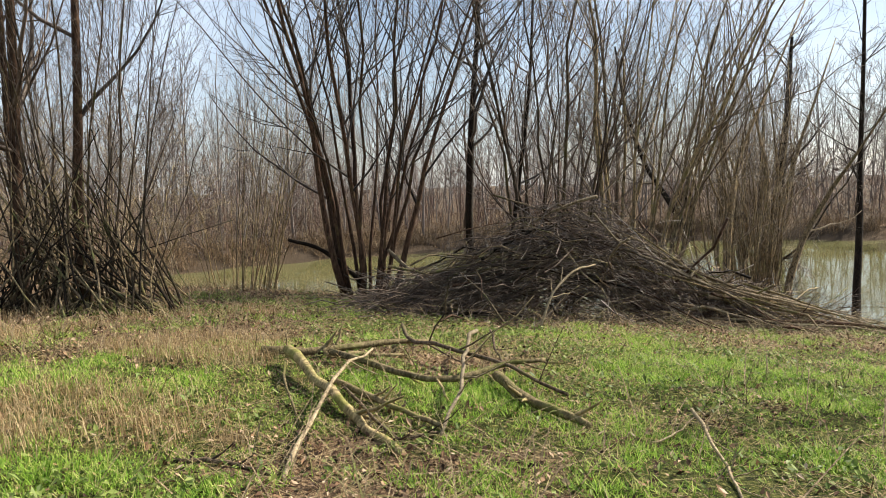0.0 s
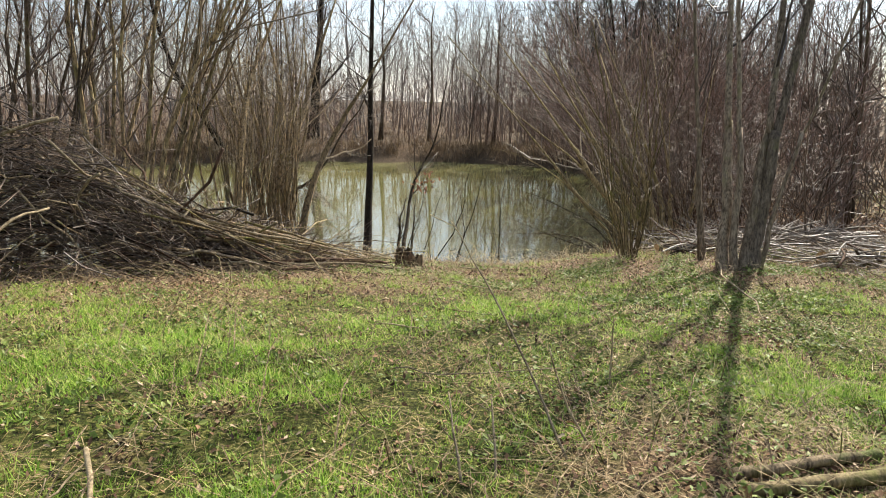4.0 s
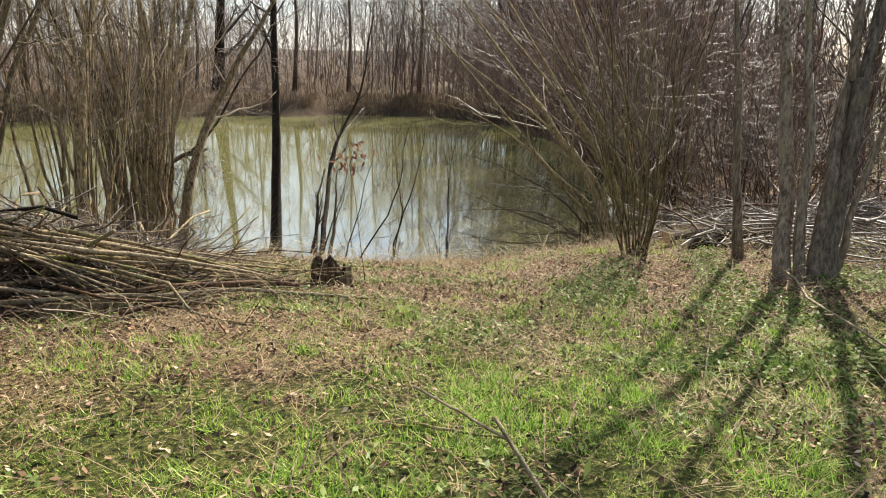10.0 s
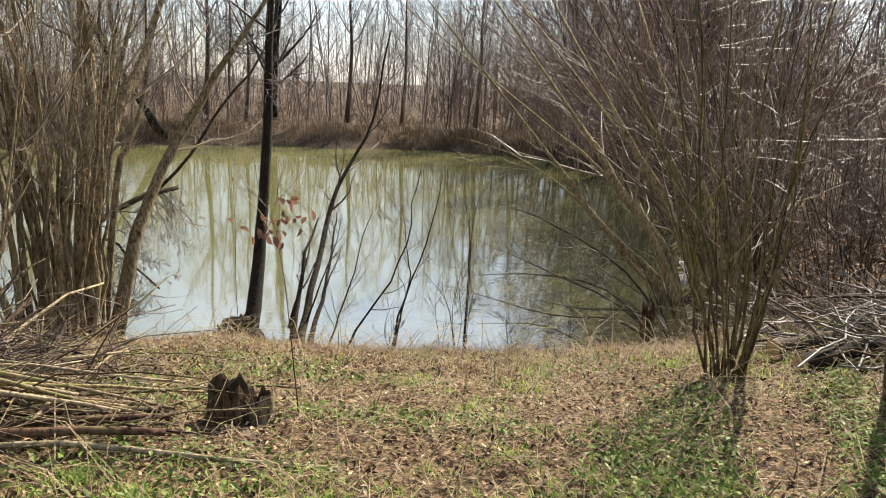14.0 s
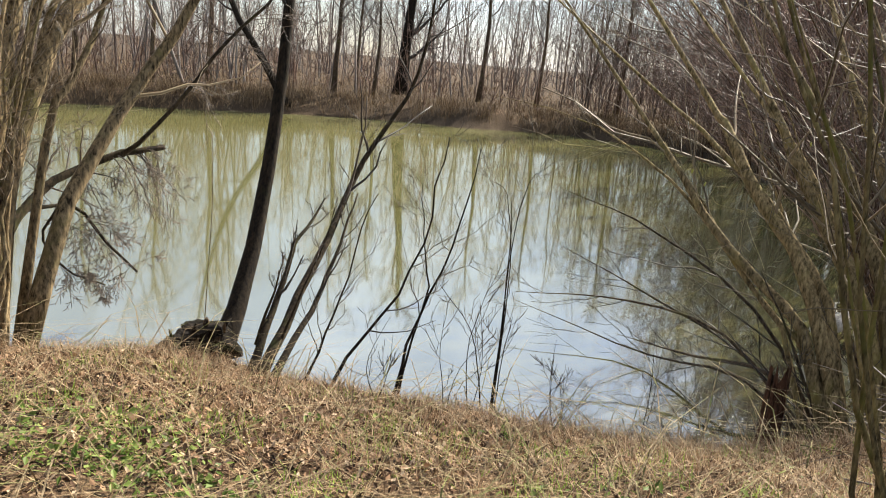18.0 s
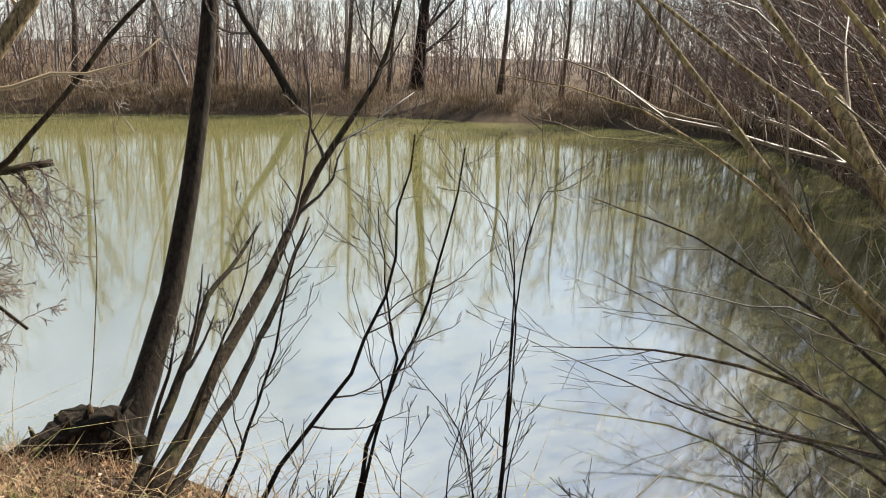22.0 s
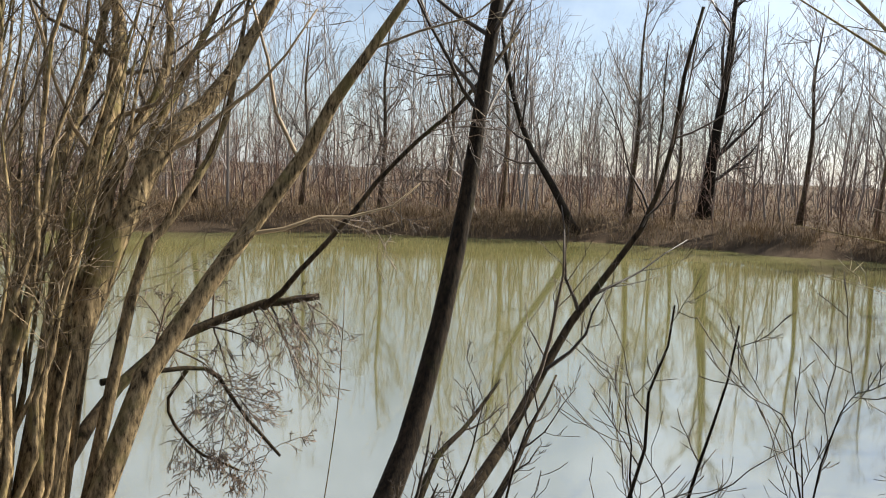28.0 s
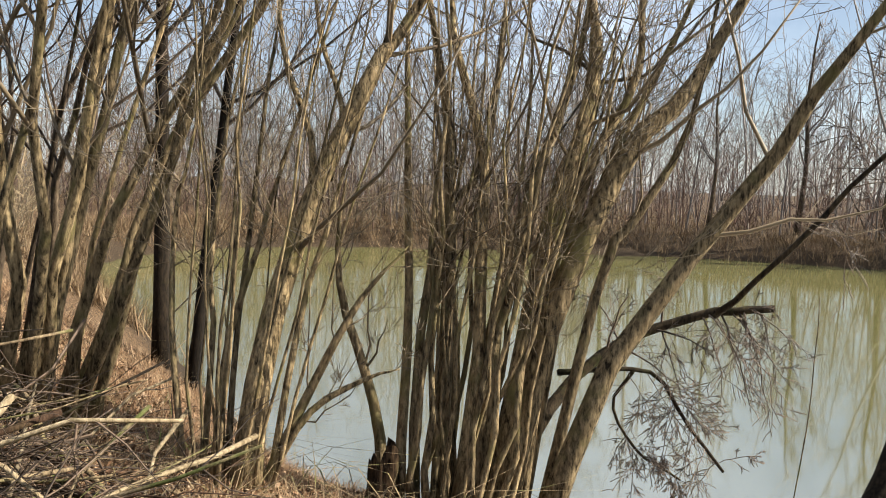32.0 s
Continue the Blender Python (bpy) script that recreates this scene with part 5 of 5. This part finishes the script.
woody("far_thick_tree", rooted(23.5, 51.5), [[rooted(23.5, 51.5), (23.7, 51.5, 4), (24.1, 51.5, 8), (24.3, 51.4, 13)]], [0.42], "thick dark tree on the far bank", "tree", 71, BARK_DARK, TWIG_DARK, levels=((16, 0.3, 50), (6, 0.4, 42), (4, 0.5, 40)), start=0.2, crook=0.02, twig_floor=0.012, part_name="trunk")
woody("far_leaning_tree", (15.9, 46.6, 0.3), [[(15.9, 46.5, 0.0), (14.6, 46.8, 2.4), (13.2, 47.0, 4.8), (12.0, 47.3, 8.5), (11.5, 47.5, 12)]], [0.22], "dark tree on the far bank leaning sideways", "tree", 72, BARK_DARK, TWIG_DARK, levels=((12, 0.3, 50), (5, 0.4, 42), (4, 0.5, 40)), start=0.3, crook=0.03, twig_floor=0.01, part_name="trunk")
for k, (x, y, h, q) in enumerate(((9.5, 49, 10, 0.13), (19.0, 50, 11, 0.14), (19.8, 48.5, 9, 0.09), (21.0, 49, 9, 0.1), (27.5, 49, 10, 0.14), (30, 46.5, 9, 0.12), (6.0, 50, 10, 0.14), (2.0, 49.5, 9, 0.12), (33, 43, 9, 0.14), (12.5, 52, 11, 0.16), (-3, 48, 9, 0.13), (36, 39, 9, 0.13))):
    z = ground_z(x, y)
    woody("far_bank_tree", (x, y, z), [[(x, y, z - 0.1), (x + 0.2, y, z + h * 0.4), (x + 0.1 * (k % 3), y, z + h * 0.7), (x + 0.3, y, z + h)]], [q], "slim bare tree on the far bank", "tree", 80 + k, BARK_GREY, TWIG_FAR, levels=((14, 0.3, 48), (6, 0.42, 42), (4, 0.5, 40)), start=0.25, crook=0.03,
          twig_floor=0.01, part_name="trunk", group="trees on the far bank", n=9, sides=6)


def far_wood(name, xs, ys, hmin, hmax, seed, label, twig=TWIG_FAR, rad=0.075, shoots=12, low=0.12):
    r = np.random.default_rng(seed)
    k = len(xs)
    z = heights(xs, ys)
    h = r.uniform(hmin, hmax, k)
    lean = r.normal(0, 0.09, (k, 2))
    s = np.linspace(0, 1, 7)
    P = np.stack([xs[:, None] + lean[:, :1] * s * h[:, None], ys[:, None] + lean[:, 1:] * s * h[:, None], z[:, None] - 0.1 + s * h[:, None]], -1)
    P = wander(r, P, 0.06)
    R = (rad * r.uniform(0.4, 1.3, k) * h / hmax)[:, None] * np.linspace(1, 0.25, 7)[None]
    Q, S = offshoots(r, P, R, shoots, 0.3, 46, low, 4, 0.35, 0.14)
    W, X = offshoots(r, Q, S, 4, 0.6, 44, 0.2, 2, 0.0, 0.0)
    v, f = joined([tubes(P, R, 4), tubes(Q, np.maximum(S, 0.01), 3), tubes(W, np.maximum(X, 0.009), 3)])
    return tagged(mesh_object(name, v, f, twig), label, "woods", kind="stuff")


def scatter(seed, k, x0, x1, y0, y1, dmin, dmax=1e9, clear=None):
    r = np.random.default_rng(seed)
    x, y = r.uniform(x0, x1, k * 6), r.uniform(y0, y1, k * 6)
    d = shore_distance(x, y)
    ok = (d > dmin) & (d < dmax)
    if clear is not None:
        ok &= clear(x, y)
    return x[ok][:k], y[ok][:k]


def behind(x, y):
    return y - 40 > -0.5 * np.abs(x - 5)


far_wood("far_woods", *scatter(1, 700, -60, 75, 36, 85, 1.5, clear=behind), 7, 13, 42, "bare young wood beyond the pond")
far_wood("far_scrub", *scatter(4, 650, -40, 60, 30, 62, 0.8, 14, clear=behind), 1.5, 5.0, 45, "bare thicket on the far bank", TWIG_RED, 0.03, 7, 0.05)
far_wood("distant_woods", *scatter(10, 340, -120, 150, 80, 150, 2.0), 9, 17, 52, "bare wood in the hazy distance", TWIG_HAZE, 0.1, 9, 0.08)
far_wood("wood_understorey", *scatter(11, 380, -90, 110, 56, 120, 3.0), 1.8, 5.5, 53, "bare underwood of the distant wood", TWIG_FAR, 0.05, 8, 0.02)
far_wood("side_woods", *scatter(2, 170, 23, 60, 12, 44, 2.0, clear=lambda a, b: b > 0.42 * a + 4), 6, 9.5, 43, "bare wood along the right shore", TWIG_BROWN, 0.07)
far_wood("side_scrub", *scatter(5, 300, 15, 45, 5, 42, 1.0, 14, clear=lambda a, b: (b > 0.42 * a + 3) | (a < 18)), 1.6, 5.0, 46, "bare thicket along the right shore", TWIG_RED, 0.025, 8, 0.05)
far_wood("near_scrub", *scatter(7, 150, 14, 22, -10, 15, 1.5, clear=lambda a, b: a > 13.5 - 0.1 * b), 0.9, 3.2, 51, "bare tangled thicket behind the willow", TWIG_BROWN, 0.022, 9, 0.03)
far_wood("field_edge_trees", *scatter(12, 80, 26, 62, -8, 20, 2.0), 5, 9.5, 54, "bare trees along the field's edge", TWIG_BROWN, 0.08, 12, 0.1)
far_wood("end_woods", *scatter(3, 120, -55, -9, 15, 50, 2.0), 6, 11, 44, "bare wood at the pond's left end", TWIG_BROWN, 0.07)
far_wood("end_scrub", *scatter(6, 130, -30, -6, 15, 44, 0.5, 9), 1.5, 4.0, 47, "olive thicket at the pond's left end", TWIG_TAN, 0.022, 8, 0.05)
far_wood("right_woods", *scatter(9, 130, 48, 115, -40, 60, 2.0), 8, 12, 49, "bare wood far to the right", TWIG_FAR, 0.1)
far_wood("back_woods", *scatter(8, 70, -50, 60, -60, -14, 2.0), 7, 13, 48, "bare wood behind the meadow", TWIG_BROWN, 0.09)


# ---- grass, leaves and litter ----
def blades(name, x, y, h, w, seed, mat, label, bend=0.5, category="grass", short=False):
    """Bent blades, each of five points, on the ground at x, y; short ones of three."""
    r = np.random.default_rng(seed)
    k = len(x)
    z = heights(x, y) - 0.004
    az = r.uniform(0, 2 * np.pi, k)
    d = np.stack([np.cos(az), np.sin(az), 0 * az], -1)
    e = np.stack([-np.sin(az), np.cos(az), 0 * az], -1)
    b = np.stack([x, y, z], -1)
    bend = bend * r.uniform(0.3, 1.6, k)
    up = np.array([0, 0, 1.0])
    mid = b + up * (h * 0.6)[:, None] + d * (h * bend * 0.3)[:, None]
    tip = b + up * (h * np.maximum(1 - 0.35 * bend, 0.12))[:, None] + d * (h * bend)[:, None]
    ww = (w * r.uniform(0.7, 1.3, k))[:, None]
    if short:
        v = np.stack([b - e * ww, b + e * ww, tip], 1).reshape(-1, 3)
        i = np.arange(k) * 3
        return tagged(mesh_object(name, v, [np.stack([i, i + 1, i + 2], -1)], mat, smooth=False), label, category, kind="stuff")
    v = np.stack([b - e * ww, b + e * ww, mid + e * ww * 0.75, mid - e * ww * 0.75, tip], 1).reshape(-1, 3)
    i = np.arange(k) * 5
    return tagged(mesh_object(name, v, [np.stack([i, i + 1, i + 2, i + 3], -1), np.stack([i + 3, i + 2, i + 4], -1)], mat, smooth=False), label, category, kind="stuff")


def flakes(name, x, y, size, seed, mat, label, lift=0.02, tilt=0.5, category="leaf litter"):
    """Small curled leaves lying on the ground."""
    r = np.random.default_rng(seed)
    k = len(x)
    z = heights(x, y) + r.uniform(0.003, lift, k) * 1.3
    az = r.uniform(0, 2 * np.pi, k)
    t1, t2 = r.normal(0, tilt, k), r.normal(0, tilt, k)
    u = np.stack([np.cos(az), np.sin(az), t1], -1)
    v = np.stack([-np.sin(az), np.cos(az), t2], -1)
    s = (size * r.uniform(0.5, 1.3, k))[:, None]
    c = np.stack([x, y, z], -1)
    curl = np.array([0, 0, 1.0]) * s * r.uniform(-0.1, 0.35, k)[:, None]
    q = np.stack([c - u * s, c - v * s * 0.5 + curl, c + u * s, c + v * s * 0.5 + curl], 1).reshape(-1, 3)
    i = np.arange(k) * 4
    return tagged(mesh_object(name, q, [np.stack([i, i + 1, i + 2], -1), np.stack([i, i + 2, i + 3], -1)], mat, smooth=False), label, category, kind="stuff")


def spread_points(seed, k, x0, x1, y0, y1, weight, tuft=0.0, each=9):
    """Points thinned by a weight; tuft: spread of the tufts in which they stand."""
    r = np.random.default_rng(seed)
    if tuft:
        m = k // each
        tx, ty = spread_points(seed + 1, m, x0, x1, y0, y1, weight)
        i = r.integers(0, len(tx), k)
        return tx[i] + r.normal(0, tuft, k), ty[i] + r.normal(0, tuft, k)
    xs, ys = [], []
    got = 0
    for _ in range(12):
        x, y = r.uniform(x0, x1, k), r.uniform(y0, y1, k)
        ok = r.uniform(0, 1, k) < weight(x, y)
        xs.append(x[ok])
        ys.append(y[ok])
        got += ok.sum()
        if got >= k:
            break
    return np.concatenate(xs)[:k], np.concatenate(ys)[:k]


def near_weight(x, y):
    """Denser where the walk passes close by."""
    return np.clip(1.25 - 0.06 * np.hypot(x - 3.5, y - 4.5), 0.25, 1)


def meadow(x, y):
    return (1 - litter_at(x, y)) ** 1.3 * (0.07 + 0.93 * smooth01(patchy(x, y, 1.9) + 0.9 * (patchy(x, y, 6.3, 1.7) - 0.5) + 0.8 * (patchy(x, y, 17.0, 0.6) - 0.5), 0.35, 0.78)) * near_weight(x, y)


x, y = spread_points(201, 170000, -6, 13, 0.5, 12.5, meadow)
blades("grass", x, y, rng.uniform(0.012, 0.04, len(x)), 0.0036, 202, GRASS, "short green meadow grass", 0.7, short=True)
x, y = spread_points(203, 110000, -5, 12, 1.0, 12, lambda a, b: meadow(a, b) * smooth01(patchy(a, b, 1.3, 2.0), 0.3, 0.8), tuft=0.05, each=30)
blades("grass_tufts", x, y, rng.uniform(0.03, 0.1, len(x)), 0.0034, 204, GRASS, "tufts of fresh green grass", 0.9, short=True)
x, y = spread_points(205, 76000, -6, 13, 0.5, 13, lambda a, b: (0.15 + 0.7 * smooth01(patchy(a, b, 2.3, 4.0) + 0.6 * (patchy(a, b, 9.1, 1.0) - 0.5), 0.3, 0.8)) * near_weight(a, b))
blades("dry_blades", x, y, rng.uniform(0.04, 0.13, len(x)), 0.0024, 206, STRAW, "dry straw lying among the grass", 2.2, short=True)
x, y = spread_points(207, 64000, -4, 15, 9, 17, lambda a, b: smooth01(shore_distance(a, b), 0.05, 0.4) * (1 - smooth01(shore_distance(a, b), 1.6, 3.4)) * (0.3 + 0.7 * patchy(a, b, 2.7, 1.0)), tuft=0.05)
blades("bank_grass", x, y, rng.uniform(0.05, 0.2, len(x)), 0.0028, 208, STRAW_RED, "tawny dry grass along the bank", 0.9, short=True)
x, y = spread_points(209, 9000, -5, -0.6, 4, 10.5, lambda a, b: smooth01(patchy(a, b, 1.4, 0.5), 0.5, 0.9), tuft=0.06)
blades("straw_tufts", x, y, rng.uniform(0.06, 0.2, len(x)), 0.0022, 210, STRAW, "tufts of tall dead grass", 0.7)
x, y = spread_points(211, 80000, -6, 14, 1, 15.5, lambda a, b: np.clip(0.2 + 0.2 * smooth01(patchy(a, b, 2.9, 0.3) + 0.5 * (patchy(a, b, 8.1, 2.2) - 0.5), 0.45, 1.0) + litter_at(a, b), 0, 1) * near_weight(a, b) * smooth01(shore_distance(a, b), 0.1, 0.8))
flakes("leaf_litter", x, y, 0.02, 212, LEAVES, "dead brown leaves lying on the ground")
x, y = spread_points(213, 42000, -4, 13, 1, 13, lambda a, b: np.clip(smooth01(patchy(a, b, 2.1, 3.0), 0.4, 0.85) * (0.35 + 0.8 * smooth01(a, 5, 9)) * (0.15 + 0.85 * smooth01(shore_distance(a, b), 2.6, 4.2)) * smooth01(shore_distance(a, b), 0.8, 2), 0, 1))
flakes("herb_leaves", x, y, 0.023, 214, HERB, "low green herb leaves among the grass", 0.05, 0.45, "herbs")
x, y = spread_points(215, 16000, -6, 14, 1, 15, lambda a, b: np.clip(0.2 + litter_at(a, b), 0, 1))
xs, ys = x[:8000], y[:8000]
blades("litter_twigs", xs, ys, rng.uniform(0.1, 0.4, len(xs)), 0.004, 216, WOOD_DEAD, "small dead twigs in the litter", 4.0, "litter")
# reeds and dry grass round the pond
x, y = spread_points(217, 42000, -18, 36, 14, 50, lambda a, b: smooth01(shore_distance(a, b), -0.15, 0.1) * (1 - smooth01(shore_distance(a, b), 0.8, 3.0)) * (0.25 + 0.75 * patchy(a, b, 0.9, 1.0)) * ((b > 18.5) | (a > 15)), tuft=0.12)
blades("shore_reeds", x, y, rng.uniform(0.25, 0.85, len(x)), 0.01, 218, REED, "tawny dead reeds and grass round the pond", 0.6, "reeds", short=True)
x, y = spread_points(219, 30000, -45, 60, 36, 75, lambda a, b: smooth01(shore_distance(a, b), 0.5, 2.0) * np.clip(1.4 - shore_distance(a, b) / 26, 0, 1), tuft=0.2)
blades("wood_floor_grass", x, y, rng.uniform(0.2, 0.6, len(x)), 0.012, 220, REED, "pale dry grass under the far wood", 0.9, short=True)

# undergrowth and litter under the trees at the right
x, y = spread_points(221, 30000, 12.5, 34, -6, 17, lambda a, b: smooth01(shore_distance(a, b), 0.2, 1.0) * np.clip(1.2 - (a - 12) / 22, 0.15, 1))
flakes("undergrowth_litter", x, y, 0.06, 222, LEAVES, "dead leaves lying under the trees", 0.05, 0.6)
x, y = spread_points(223, 26000, 12, 40, -6, 20, lambda a, b: smooth01(shore_distance(a, b), 0.3, 1.2) * (0.3 + 0.7 * patchy(a, b, 0.8, 2.0)), tuft=0.12)
blades("undergrowth_grass", x, y, rng.uniform(0.1, 0.45, len(x)), 0.006, 224, REED, "tawny dry grass under the trees", 0.9, short=True)

x, y = spread_points(225, 24000, 0.5, 10, 11.5, 16.2, lambda a, b: smooth01(shore_distance(a, b), 0.12, 0.5) * (1 - smooth01(shore_distance(a, b), 2.6, 4.2)))
flakes("bank_litter", x, y, 0.021, 226, LEAVES, "brown leaf litter on the pond bank", 0.04, 0.6)

x, y = spread_points(227, 5000, 6.5, 13, 9, 14.5, lambda a, b: smooth01(shore_distance(a, b), 0.3, 1.0) * (1 - smooth01(shore_distance(a, b), 3.5, 5.0)) * smooth01(patchy(a, b, 2.4, 3.3) + 0.6 * (patchy(a, b, 6.7, 0.4) - 0.5), 0.5, 0.85), tuft=0.06)
blades("bank_tufts", x, y, rng.uniform(0.04, 0.13, len(x)), 0.003, 228, GRASS, "fresh green tufts on the bank", 0.6, short=True)
